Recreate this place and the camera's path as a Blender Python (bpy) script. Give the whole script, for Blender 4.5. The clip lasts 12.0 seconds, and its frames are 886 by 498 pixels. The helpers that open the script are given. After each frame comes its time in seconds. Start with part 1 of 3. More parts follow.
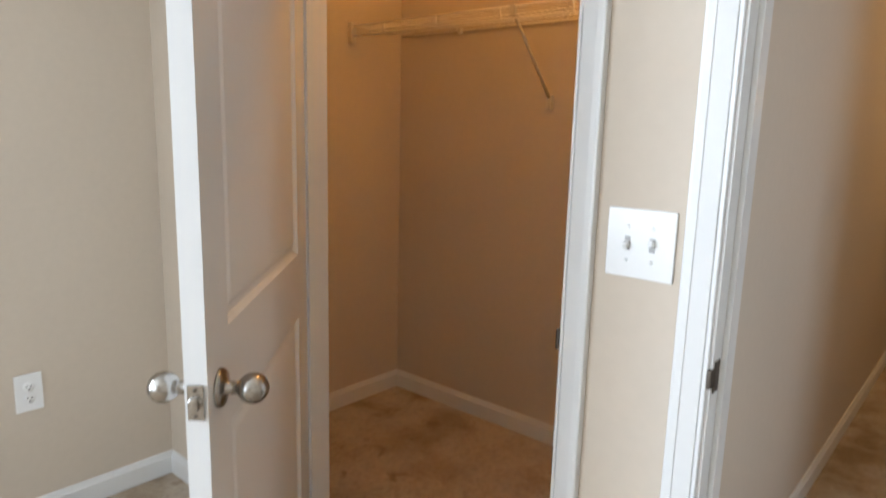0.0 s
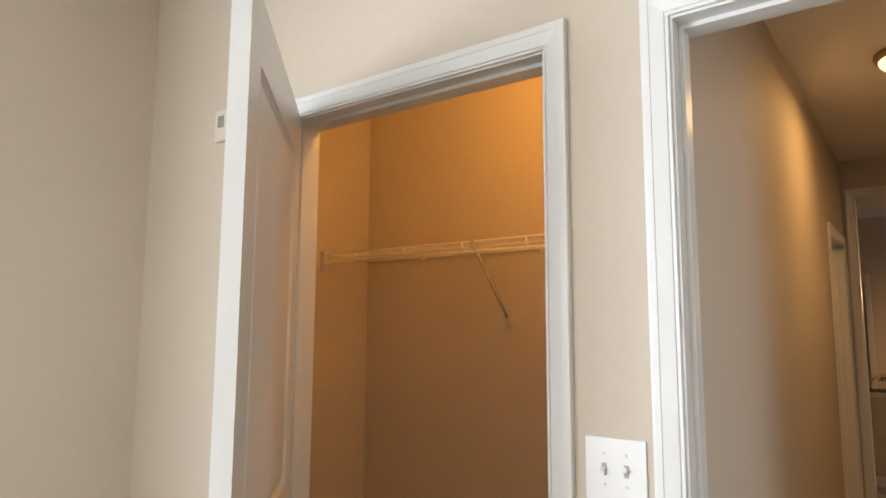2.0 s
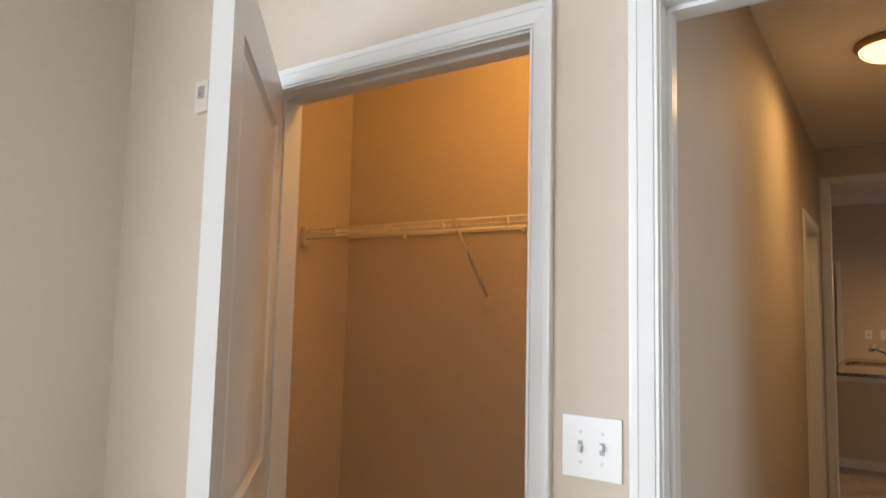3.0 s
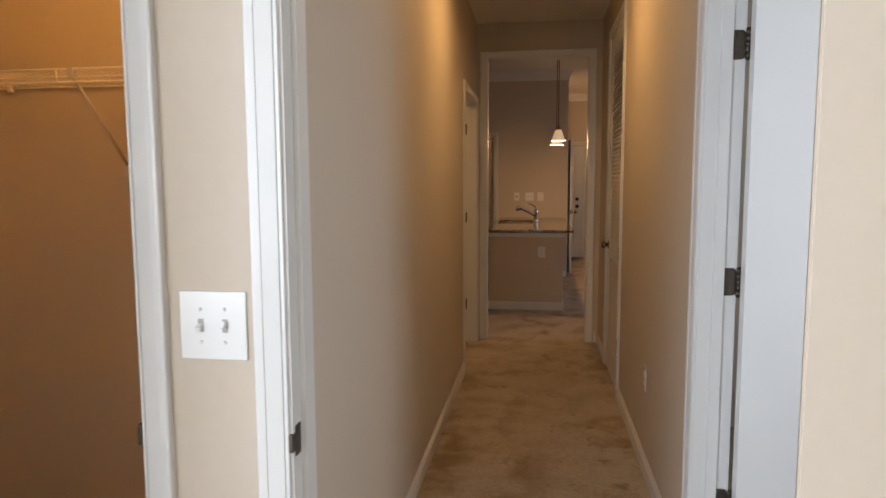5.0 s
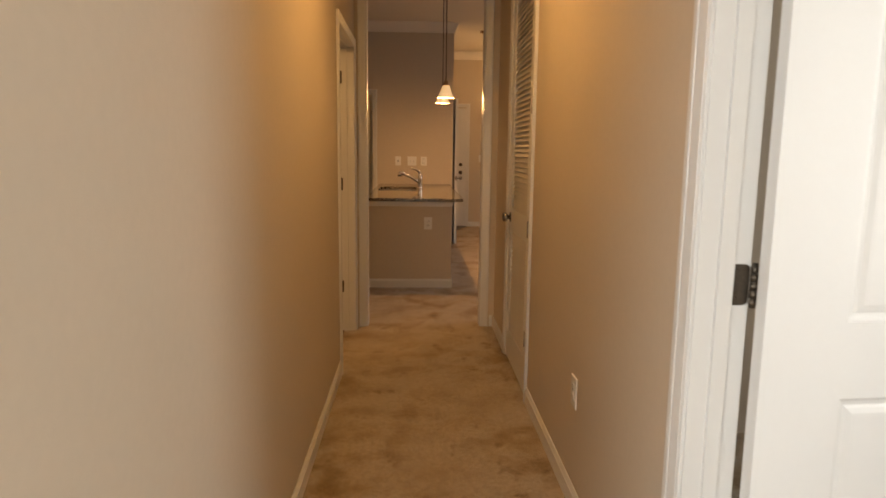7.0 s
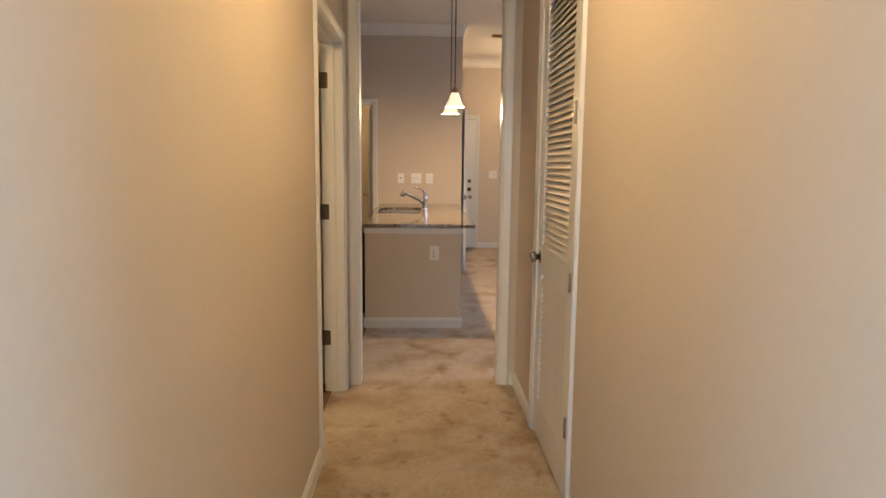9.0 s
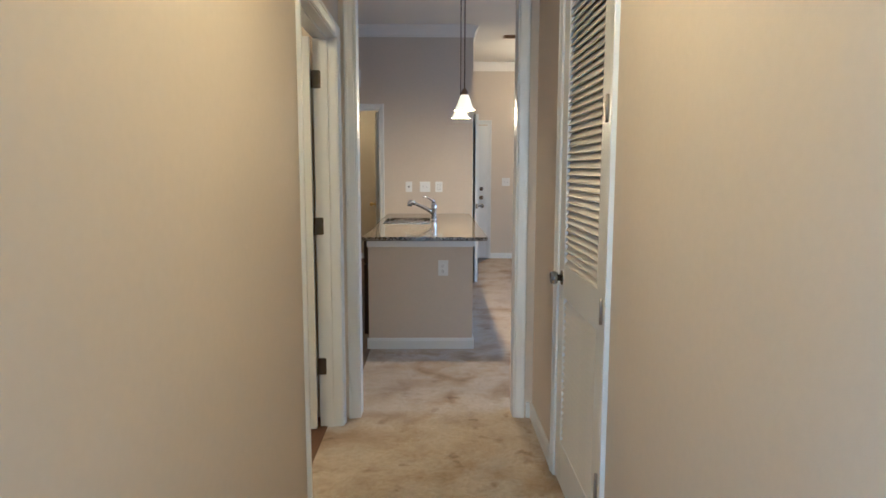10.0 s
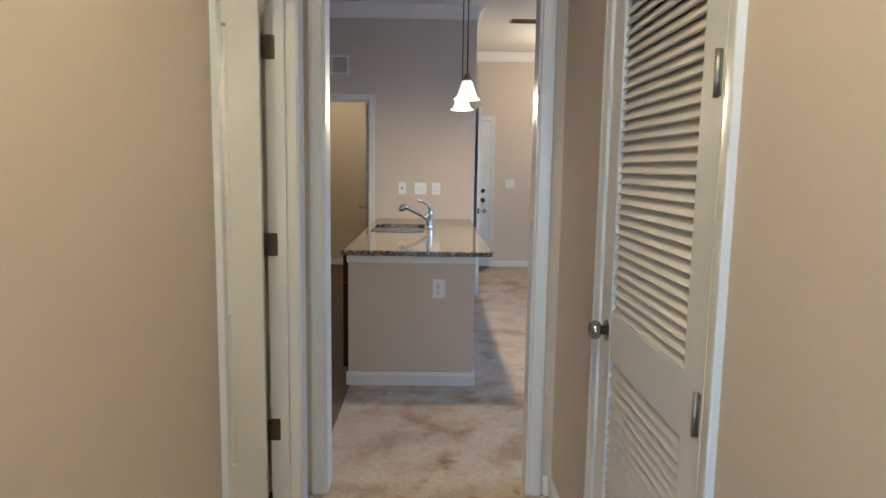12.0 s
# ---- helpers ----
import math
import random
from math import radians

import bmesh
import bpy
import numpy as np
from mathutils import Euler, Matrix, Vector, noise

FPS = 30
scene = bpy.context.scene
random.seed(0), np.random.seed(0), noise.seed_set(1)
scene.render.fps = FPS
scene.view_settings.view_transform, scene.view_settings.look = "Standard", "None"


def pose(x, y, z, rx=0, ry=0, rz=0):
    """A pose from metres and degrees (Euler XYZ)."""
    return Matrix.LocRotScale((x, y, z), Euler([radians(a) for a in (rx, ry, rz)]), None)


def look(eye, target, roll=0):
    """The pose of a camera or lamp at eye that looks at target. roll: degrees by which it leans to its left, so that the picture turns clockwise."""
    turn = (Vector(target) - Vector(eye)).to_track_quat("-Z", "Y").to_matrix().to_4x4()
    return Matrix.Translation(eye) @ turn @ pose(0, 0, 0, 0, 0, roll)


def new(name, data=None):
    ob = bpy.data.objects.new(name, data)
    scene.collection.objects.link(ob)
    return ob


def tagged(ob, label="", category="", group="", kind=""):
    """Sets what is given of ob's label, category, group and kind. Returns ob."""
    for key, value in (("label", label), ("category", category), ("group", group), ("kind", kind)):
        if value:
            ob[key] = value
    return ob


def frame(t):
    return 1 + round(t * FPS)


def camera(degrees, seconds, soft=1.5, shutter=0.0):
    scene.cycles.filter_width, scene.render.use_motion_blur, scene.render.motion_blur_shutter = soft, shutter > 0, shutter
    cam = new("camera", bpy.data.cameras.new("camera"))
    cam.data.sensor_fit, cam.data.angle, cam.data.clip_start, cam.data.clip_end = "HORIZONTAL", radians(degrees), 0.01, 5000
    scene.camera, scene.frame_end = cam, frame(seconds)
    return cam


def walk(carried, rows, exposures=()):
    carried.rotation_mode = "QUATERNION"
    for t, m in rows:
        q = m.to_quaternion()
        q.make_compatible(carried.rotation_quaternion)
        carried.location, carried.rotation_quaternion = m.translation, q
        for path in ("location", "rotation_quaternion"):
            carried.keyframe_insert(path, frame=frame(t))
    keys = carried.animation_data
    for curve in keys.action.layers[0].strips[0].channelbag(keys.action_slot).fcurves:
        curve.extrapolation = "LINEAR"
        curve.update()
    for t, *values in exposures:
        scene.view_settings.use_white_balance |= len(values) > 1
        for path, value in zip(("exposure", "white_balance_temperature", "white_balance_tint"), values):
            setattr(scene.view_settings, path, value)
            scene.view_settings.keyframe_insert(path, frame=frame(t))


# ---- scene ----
cam = camera(68.5, 12.0, shutter=0.3)
PATH = [
    (0, (0.716, 0.429, 1.319), (-0.575, 1.914, 0.96), 1.5),
    (0.5, (0.806, 0.324, 1.301), (-0.481, 1.748, 0.739), -0.8),
    (1, (0.792, 0.269, 1.329), (-0.45, 1.798, 0.983), -1.7),
    (1.5, (0.77, 0.236, 1.371), (-0.429, 1.836, 1.368), -1.3),
    (2, (0.752, 0.233, 1.408), (-0.429, 1.83, 1.65), 0.3),
    (2.5, (0.754, 0.229, 1.413), (-0.4, 1.84, 1.688), 0.9),
    (3, (0.745, 0.23, 1.406), (-0.387, 1.869, 1.584), 1.3),
    (3.5, (0.742, 0.234, 1.389), (-0.272, 1.958, 1.398), 1.7),
    (3.7, (0.749, 0.236, 1.388), (-0.097, 2.048, 1.389), 1.2),
    (5.3, (0.82, 0.528, 1.377), (0.585, 2.502, 1.16), 0.6),
    (5.5, (0.823, 0.599, 1.372), (0.635, 2.578, 1.16), 1.2),
    (6, (0.778, 0.803, 1.357), (0.718, 2.786, 1.107), 0.7),
    (6.5, (0.721, 1.046, 1.344), (0.82, 3.015, 1.007), -0.2),
    (7, (0.72, 1.273, 1.344), (0.806, 3.248, 1.041), 0.7),
    (7.2, (0.741, 1.395, 1.357), (0.751, 3.379, 1.099), -0.2),
    (8.8, (0.714, 2.082, 1.38), (0.795, 4.057, 1.078), -0.3),
    (9, (0.734, 2.195, 1.386), (0.802, 4.176, 1.12), 0.6),
    (9.5, (0.777, 2.408, 1.402), (0.763, 4.393, 1.161), 0.5),
    (10, (0.774, 2.611, 1.386), (0.802, 4.596, 1.142), 0.1),
    (10.5, (0.75, 2.838, 1.405), (0.857, 4.824, 1.193), 0.0),
    (11, (0.771, 3.058, 1.395), (0.807, 5.044, 1.165), -0.4),
    (11.5, (0.811, 3.277, 1.408), (0.807, 5.264, 1.177), 1.1),
    (12, (0.801, 3.472, 1.397), (0.834, 5.456, 1.149), 0.9),
]
walk(cam, [(t, look(eye, target, roll)) for t, eye, target, roll in PATH],
     [(0.0, -0.10, 6250, 8), (1.0, -0.12, 6600, 8), (1.8, -0.20, 6950, 10), (3.0, -0.26, 6600, 10), (5.3, -0.26, 6600, 11), (6.2, -0.12, 7800, 12), (7.2, 0.30, 8300, 12), (8.8, 1.08, 5600, 2), (9.6, 1.18, 4300, -5), (10.2, 1.20, 4000, -8), (12.0, 1.20, 3960, -6)])

# ---- world, sun and lamps ----
world = bpy.data.worlds.new("world")
scene.world = world
world.use_nodes = True
_sky = world.node_tree.nodes.new("ShaderNodeTexSky")
_sky.sky_type, _sky.sun_disc = "NISHITA", False
_sky.sun_elevation, _sky.sun_rotation = radians(48), radians(20)
world.node_tree.links.new(_sky.outputs["Color"], world.node_tree.nodes["Background"].inputs["Color"])
world.node_tree.nodes["Background"].inputs["Strength"].default_value = 0.12


def lamp(name, kind, at, energy, colour, size=0.1, target=None, size_y=None):
    data = bpy.data.lights.new(name, kind)
    data.energy, data.color = energy, colour
    if kind == "AREA":
        data.shape, data.size, data.size_y = "RECTANGLE", size, size_y or size
    elif kind == "SUN":
        data.angle = radians(0.5)
    else:
        data.shadow_soft_size = size
    ob = new(name, data)
    ob.matrix_world = look(at, target) if target else pose(*at)
    return ob


DAY = (0.79, 0.90, 1.05)
WARM = (1.0, 0.55, 0.22)
lamp("sun", "SUN", (2, 30, 30), 3.0, (1.0, 0.95, 0.88), target=(0, 0, 0))
lamp("west_window_light", "AREA", (-1.50, -1.5, 1.45), 255, DAY, 2.2, (0, -1.5, 1.45), 1.5)
# Added fill from an unseen south window, lifts the bedroom's left wall.
lamp("south_fill_light", "AREA", (-0.40, -3.12, 1.45), 42, DAY, 1.5, (-0.40, 0, 1.45), 1.5)
lamp("living_window_light", "AREA", (4.90, 7.55, 1.20), 21, (0.76, 0.86, 1.12), 2.4, (3.4, 7.50, 0.0), 1.3)
lamp("side_window_light", "AREA", (2.94, 2.10, 1.5), 24, DAY, 0.8, (0, 2.10, 1.5), 1.2)
lamp("hall_lamp_light", "AREA", (0.79, 3.94, 2.625), 12.5, (1.0, 0.58, 0.215), 0.24, (0.79, 3.9401, 0))
lamp("closet_lamp_light", "POINT", (-0.25, 2.02, 2.58), 23, (1.0, 0.48, 0.11), 0.09)
lamp("pendant_light_near", "POINT", (1.016, 7.85, 1.864), 36, WARM, 0.05)
lamp("pendant_light_far", "POINT", (1.016, 8.62, 1.864), 36, WARM, 0.05)
lamp("bathroom_lamp_light", "POINT", (-0.7, 4.6, 2.4), 22, (1.0, 0.60, 0.27), 0.1)
lamp("utility_lamp_light", "POINT", (-0.4, 11.5, 2.5), 15, (1.0, 0.60, 0.24), 0.1)
lamp("entry_lamp_light", "POINT", (2.6, 11.4, 2.55), 26, (1.0, 0.60, 0.28), 0.1)


# ---- materials ----
def material(name, colour, rough=0.5, metal=0.0, grain=0.0, grain_scale=200.0, blotch=0.0, blotch_scale=3.0, bump=0.0, bump_scale=300.0, other=None):
    """A painted, plastic or metal surface: colour varied at two scales, and fine relief."""
    m = bpy.data.materials.new(name)
    m.use_nodes = True
    nt = m.node_tree
    b = nt.nodes["Principled BSDF"]
    b.inputs["Roughness"].default_value, b.inputs["Metallic"].default_value = rough, metal
    co = nt.nodes.new("ShaderNodeTexCoord")

    def noise_tex(scale, detail=4.0):
        n = nt.nodes.new("ShaderNodeTexNoise")
        n.inputs["Scale"].default_value, n.inputs["Detail"].default_value = scale, detail
        nt.links.new(co.outputs["Object"], n.inputs["Vector"])
        return n
    rgb = nt.nodes.new("ShaderNodeRGB")
    rgb.outputs[0].default_value = (*colour, 1)
    out = rgb.outputs[0]
    for amount, scale in ((blotch, blotch_scale), (grain, grain_scale)):
        if amount:
            n = noise_tex(scale)
            ramp = nt.nodes.new("ShaderNodeMapRange")
            ramp.inputs["From Min"].default_value, ramp.inputs["From Max"].default_value = 0.3, 0.7
            nt.links.new(n.outputs["Fac"], ramp.inputs["Value"])
            mix = nt.nodes.new("ShaderNodeMix")
            mix.data_type = "RGBA"
            nt.links.new(ramp.outputs["Result"], mix.inputs["Factor"])
            nt.links.new(out, mix.inputs[6])
            dark = nt.nodes.new("ShaderNodeMix")
            dark.data_type, dark.blend_type = "RGBA", "MULTIPLY"
            dark.inputs["Factor"].default_value = 1.0
            nt.links.new(out, dark.inputs[6])
            k = 1 - amount
            tone = other or (1, 1, 1)
            dark.inputs[7].default_value = (k * tone[0], k * tone[1], k * tone[2], 1)
            nt.links.new(dark.outputs[2], mix.inputs[7])
            out = mix.outputs[2]
    nt.links.new(out, b.inputs["Base Color"])
    if bump:
        n = noise_tex(bump_scale, 3.0)
        bp = nt.nodes.new("ShaderNodeBump")
        bp.inputs["Strength"].default_value, bp.inputs["Distance"].default_value = bump, 0.002
        nt.links.new(n.outputs["Fac"], bp.inputs["Height"])
        nt.links.new(bp.outputs["Normal"], b.inputs["Normal"])
    return m


def glowing(name, colour, strength):
    m = material(name, (0.85, 0.82, 0.76), 0.35)
    b = m.node_tree.nodes["Principled BSDF"]
    b.inputs["Emission Color"].default_value = (*colour, 1)
    b.inputs["Emission Strength"].default_value = strength
    return m


def carpet_material():
    m = bpy.data.materials.new("beige_cut_pile_carpet")
    m.use_nodes = True
    nt = m.node_tree
    b = nt.nodes["Principled BSDF"]
    b.inputs["Roughness"].default_value = 0.95
    b.inputs["Sheen Weight"].default_value = 0.25
    b.inputs["Specular IOR Level"].default_value = 0.1
    co = nt.nodes.new("ShaderNodeTexCoord")

    def tex(scale, detail, distortion=0.0):
        n = nt.nodes.new("ShaderNodeTexNoise")
        n.inputs["Scale"].default_value, n.inputs["Detail"].default_value = scale, detail
        n.inputs["Distortion"].default_value = distortion
        nt.links.new(co.outputs["Object"], n.inputs["Vector"])
        return n

    def ramp(src, stops):
        r = nt.nodes.new("ShaderNodeValToRGB")
        while len(r.color_ramp.elements) < len(stops):
            r.color_ramp.elements.new(0.5)
        for e, (p, c) in zip(r.color_ramp.elements, stops):
            e.position, e.color = p, (*c, 1)
        nt.links.new(src, r.inputs["Fac"])
        return r

    def multiply(a, c, f=1.0):
        x = nt.nodes.new("ShaderNodeMix")
        x.data_type, x.blend_type = "RGBA", "MULTIPLY"
        x.inputs["Factor"].default_value = f
        nt.links.new(a, x.inputs[6])
        nt.links.new(c, x.inputs[7])
        return x.outputs[2]
    tufts = ramp(tex(420, 2).outputs["Fac"], [(0.3, (0.35, 0.283, 0.212)), (0.7, (0.57, 0.478, 0.376))])
    pile = ramp(tex(9, 6, 0.4).outputs["Fac"], [(0.35, (0.91, 0.90, 0.89)), (0.55, (1, 1, 1)), (0.7, (1.0, 1.0, 1.0))])
    stain = ramp(tex(4.2, 7, 0.25).outputs["Fac"], [(0.36, (0.56, 0.44, 0.27)), (0.47, (0.85, 0.77, 0.62)), (0.58, (1, 1, 1))])
    where = ramp(tex(0.8, 2).outputs["Fac"], [(0.40, (0.35, 0.35, 0.35)), (0.58, (1.0, 1.0, 1.0))])
    soft = nt.nodes.new("ShaderNodeMix")
    soft.data_type = "RGBA"
    soft.inputs[6].default_value = (1, 1, 1, 1)
    nt.links.new(where.outputs[0], soft.inputs["Factor"])
    nt.links.new(stain.outputs[0], soft.inputs[7])
    spots = ramp(tex(8.5, 3, 0.4).outputs["Fac"], [(0.29, (0.60, 0.53, 0.46)), (0.38, (1, 1, 1))])
    clumps = ramp(tex(48, 5, 0.6).outputs["Fac"], [(0.32, (0.80, 0.78, 0.75)), (0.50, (0.97, 0.97, 0.96)), (0.66, (1.06, 1.06, 1.05))])
    c = multiply(tufts.outputs[0], pile.outputs[0])
    c = multiply(c, clumps.outputs[0])
    c = multiply(c, soft.outputs[2])
    c = multiply(c, spots.outputs[0])
    nt.links.new(c, b.inputs["Base Color"])
    bp = nt.nodes.new("ShaderNodeBump")
    bp.inputs["Strength"].default_value, bp.inputs["Distance"].default_value = 0.8, 0.008
    nt.links.new(tex(260, 3).outputs["Fac"], bp.inputs["Height"])
    nt.links.new(bp.outputs["Normal"], b.inputs["Normal"])
    return m


def granite_material():
    m = bpy.data.materials.new("speckled_brown_granite")
    m.use_nodes = True
    nt = m.node_tree
    b = nt.nodes["Principled BSDF"]
    b.inputs["Roughness"].default_value = 0.08
    co = nt.nodes.new("ShaderNodeTexCoord")
    v = nt.nodes.new("ShaderNodeTexVoronoi")
    v.inputs["Scale"].default_value = 170
    n = nt.nodes.new("ShaderNodeTexNoise")
    n.inputs["Scale"].default_value, n.inputs["Detail"].default_value = 95, 5
    for x in (v, n):
        nt.links.new(co.outputs["Object"], x.inputs["Vector"])
    add = nt.nodes.new("ShaderNodeMath")
    add.operation = "MULTIPLY_ADD"
    nt.links.new(v.outputs["Color"], add.inputs[0])
    add.inputs[1].default_value = 0.55
    nt.links.new(n.outputs["Fac"], add.inputs[2])
    r = nt.nodes.new("ShaderNodeValToRGB")
    stops = [(0.58, (0.012, 0.010, 0.009)), (0.72, (0.065, 0.052, 0.042)), (0.82, (0.21, 0.180, 0.145)), (0.97, (0.36, 0.315, 0.26))]
    while len(r.color_ramp.elements) < 4:
        r.color_ramp.elements.new(0.5)
    for e, (p, c) in zip(r.color_ramp.elements, stops):
        e.position, e.color = p, (*c, 1)
    nt.links.new(add.outputs[0], r.inputs["Fac"])
    nt.links.new(r.outputs[0], b.inputs["Base Color"])
    return m


def wood_material(name, dark, light, rough=0.35):
    m = bpy.data.materials.new(name)
    m.use_nodes = True
    nt = m.node_tree
    b = nt.nodes["Principled BSDF"]
    b.inputs["Roughness"].default_value = rough
    co = nt.nodes.new("ShaderNodeTexCoord")
    mp = nt.nodes.new("ShaderNodeMapping")
    mp.inputs["Scale"].default_value = (40, 2.5, 2.5)
    nt.links.new(co.outputs["Object"], mp.inputs["Vector"])
    n = nt.nodes.new("ShaderNodeTexNoise")
    n.inputs["Scale"].default_value, n.inputs["Detail"].default_value = 1.5, 6
    nt.links.new(mp.outputs["Vector"], n.inputs["Vector"])
    info = nt.nodes.new("ShaderNodeObjectInfo")
    add = nt.nodes.new("ShaderNodeMath")
    add.operation = "MULTIPLY_ADD"
    add.inputs[1].default_value = 0.25
    nt.links.new(info.outputs["Random"], add.inputs[0])
    nt.links.new(n.outputs["Fac"], add.inputs[2])
    r = nt.nodes.new("ShaderNodeValToRGB")
    r.color_ramp.elements[0].position, r.color_ramp.elements[0].color = 0.3, (*dark, 1)
    r.color_ramp.elements[1].position, r.color_ramp.elements[1].color = 0.85, (*light, 1)
    nt.links.new(add.outputs[0], r.inputs["Fac"])
    nt.links.new(r.outputs[0], b.inputs["Base Color"])
    return m


PAINT = material("greige_eggshell_wall_paint", (0.556, 0.479, 0.389), 0.7, grain=0.03, grain_scale=40, blotch=0.035, blotch_scale=1.3, bump=0.12, bump_scale=220)
TRIM = material("white_semigloss_trim_paint", (0.67, 0.67, 0.66), 0.33, grain=0.012, grain_scale=60, blotch=0.03, blotch_scale=4, bump=0.03, bump_scale=90)
LOUVER = material("aged_white_louver_paint", (0.64, 0.61, 0.57), 0.55, grain=0.03, grain_scale=60, blotch=0.05, blotch_scale=5)
CEILING = material("white_flat_ceiling_paint", (0.76, 0.72, 0.66), 0.85, blotch=0.03, bump=0.35, bump_scale=160)
CARPET = carpet_material()
GRANITE = granite_material()
FLOORWOOD = wood_material("dark_brown_wood_floor", (0.045, 0.020, 0.009), (0.150, 0.068, 0.030), 0.62)
CABINET = wood_material("espresso_cabinet_wood", (0.008, 0.005, 0.0035), (0.022, 0.013, 0.009), 0.6)
CABINET.node_tree.nodes["Principled BSDF"].inputs["Specular IOR Level"].default_value = 0.2
ENTRYDARK = material("dark_entry_patch", (0.055, 0.045, 0.04), 0.4, grain=0.3, grain_scale=30)
NICKEL = material("brushed_satin_nickel", (0.40, 0.375, 0.345), 0.24, 1.0, grain=0.15, grain_scale=300)
HINGE = material("tarnished_nickel_hinge", (0.13, 0.11, 0.09), 0.52, 1.0, grain=0.2, grain_scale=120)
WORN = material("worn_grey_nickel", (0.40, 0.375, 0.35), 0.45, 1.0, grain=0.15, grain_scale=200)
CHROME = material("polished_chrome", (0.75, 0.75, 0.76), 0.07, 1.0)
STEEL = material("brushed_stainless_steel", (0.46, 0.45, 0.44), 0.2, 1.0, grain=0.1, grain_scale=200)
BRASS = material("aged_brass", (0.55, 0.38, 0.17), 0.28, 1.0)
CREAM = material("cream_plastic", (0.62, 0.56, 0.48), 0.4)
LAMPBASE = material("antique_bronze_lamp_base", (0.32, 0.21, 0.13), 0.4, 0.8, grain=0.15, grain_scale=80)
BRONZE = material("dark_bronze", (0.10, 0.07, 0.05), 0.35, 1.0)
PLASTIC = material("white_switch_plastic", (0.74, 0.74, 0.73), 0.25)
# Grey paints the shade in switch gaps and behind the vent slats.
GREY = material("grey_slot_shadow_gap", (0.36, 0.36, 0.355), 0.6)
SLOT = material("dark_slot", (0.02, 0.02, 0.02), 0.6)
# Enamelled steel, darkened in colour to carry the shade on brace and bracket.
BRACE = material("shade_toned_enamelled_steel", (0.60, 0.55, 0.47), 0.45, grain=0.1, grain_scale=60)
WIRE = material("white_vinyl_coated_wire", (0.78, 0.74, 0.66), 0.35)
SHADE = glowing("lit_frosted_glass_shade", (1.0, 0.66, 0.34), 0.55)
DOME = glowing("lit_alabaster_glass_dome", (1.0, 0.68, 0.36), 2.4)
RUBBER = material("black_rubber", (0.02, 0.02, 0.02), 0.7)


# ---- mesh helpers ----
def part(name, bm, mat, parent=None, label=""):
    """Links a bmesh as one mesh object, under a thing or a part if one is given."""
    bmesh.ops.recalc_face_normals(bm, faces=bm.faces)
    me = bpy.data.meshes.new(name)
    bm.to_mesh(me)
    bm.free()
    me.materials.append(mat)
    ob = new(name, me)
    if parent is not None:
        ob.parent = parent
        ob.matrix_parent_inverse = parent.matrix_basis.inverted()
    if label:
        tagged(ob, label)
    return ob


def thing(name, at, label, category, group="", kind=""):
    ob = new(name)
    ob.location = at
    return tagged(ob, label, category, group, kind)


def box(bm, x0, x1, y0, y1, z0, z1, bevel=0.0, m=None):
    geo = bmesh.ops.create_cube(bm, size=1.0)
    vs = geo["verts"]
    for v in vs:
        v.co = Vector(((x0, x1)[v.co.x > 0], (y0, y1)[v.co.y > 0], (z0, z1)[v.co.z > 0]))
    if bevel:
        es = {e for v in vs for e in v.link_edges}
        r = bmesh.ops.bevel(bm, geom=list(es), offset=bevel, segments=2, affect="EDGES", profile=0.6)
        vs = list({v for f in r["faces"] for v in f.verts} | {v for v in vs if v.is_valid})
    if m is not None:
        bmesh.ops.transform(bm, matrix=m, verts=vs)
    return vs


def boxed(*a, **k):
    bm = bmesh.new()
    box(bm, *a, **k)
    return bm


def lathe(profile, n=24, m=None, bm=None):
    """Turns (radius, height) pairs round z."""
    bm = bm or bmesh.new()
    rings = []
    for r, h in profile:
        if r < 1e-5:
            v = bm.verts.new((0, 0, h))
            rings.append([v] * n)
        else:
            rings.append([bm.verts.new((r * math.cos(2 * math.pi * i / n), r * math.sin(2 * math.pi * i / n), h)) for i in range(n)])
    for a, b in zip(rings, rings[1:]):
        for i in range(n):
            vs = list(dict.fromkeys((a[i], a[(i + 1) % n], b[(i + 1) % n], b[i])))
            if len(vs) > 2:
                f = bm.faces.new(vs)
                f.smooth = True
    if m is not None:
        bmesh.ops.transform(bm, matrix=m, verts=[v for v in {v for r in rings for v in r}])
    return bm


def rod(bm, a, b, r, n=8):
    """A round bar from a to b."""
    a, b = Vector(a), Vector(b)
    q = (b - a).to_track_quat("Z", "Y").to_matrix().to_4x4()
    lathe([(0, 0), (r, 0), (r, (b - a).length), (0, (b - a).length)], n, Matrix.Translation(a) @ q, bm)
    return bm


def pipe(bm, pts, radii, n=12):
    """A bent tube along a few points."""
    rings = []
    for i, p in enumerate(pts):
        p = Vector(p)
        d = (Vector(pts[min(i + 1, len(pts) - 1)]) - Vector(pts[max(i - 1, 0)])).normalized()
        q = d.to_track_quat("Z", "Y").to_matrix()
        rings.append([bm.verts.new(p + q @ Vector((radii[i] * math.cos(2 * math.pi * k / n), radii[i] * math.sin(2 * math.pi * k / n), 0))) for k in range(n)])
    for a, b in zip(rings, rings[1:]):
        for k in range(n):
            bm.faces.new((a[k], a[(k + 1) % n], b[(k + 1) % n], b[k])).smooth = True
    bm.faces.new(rings[0])
    bm.faces.new(rings[-1])
    return bm


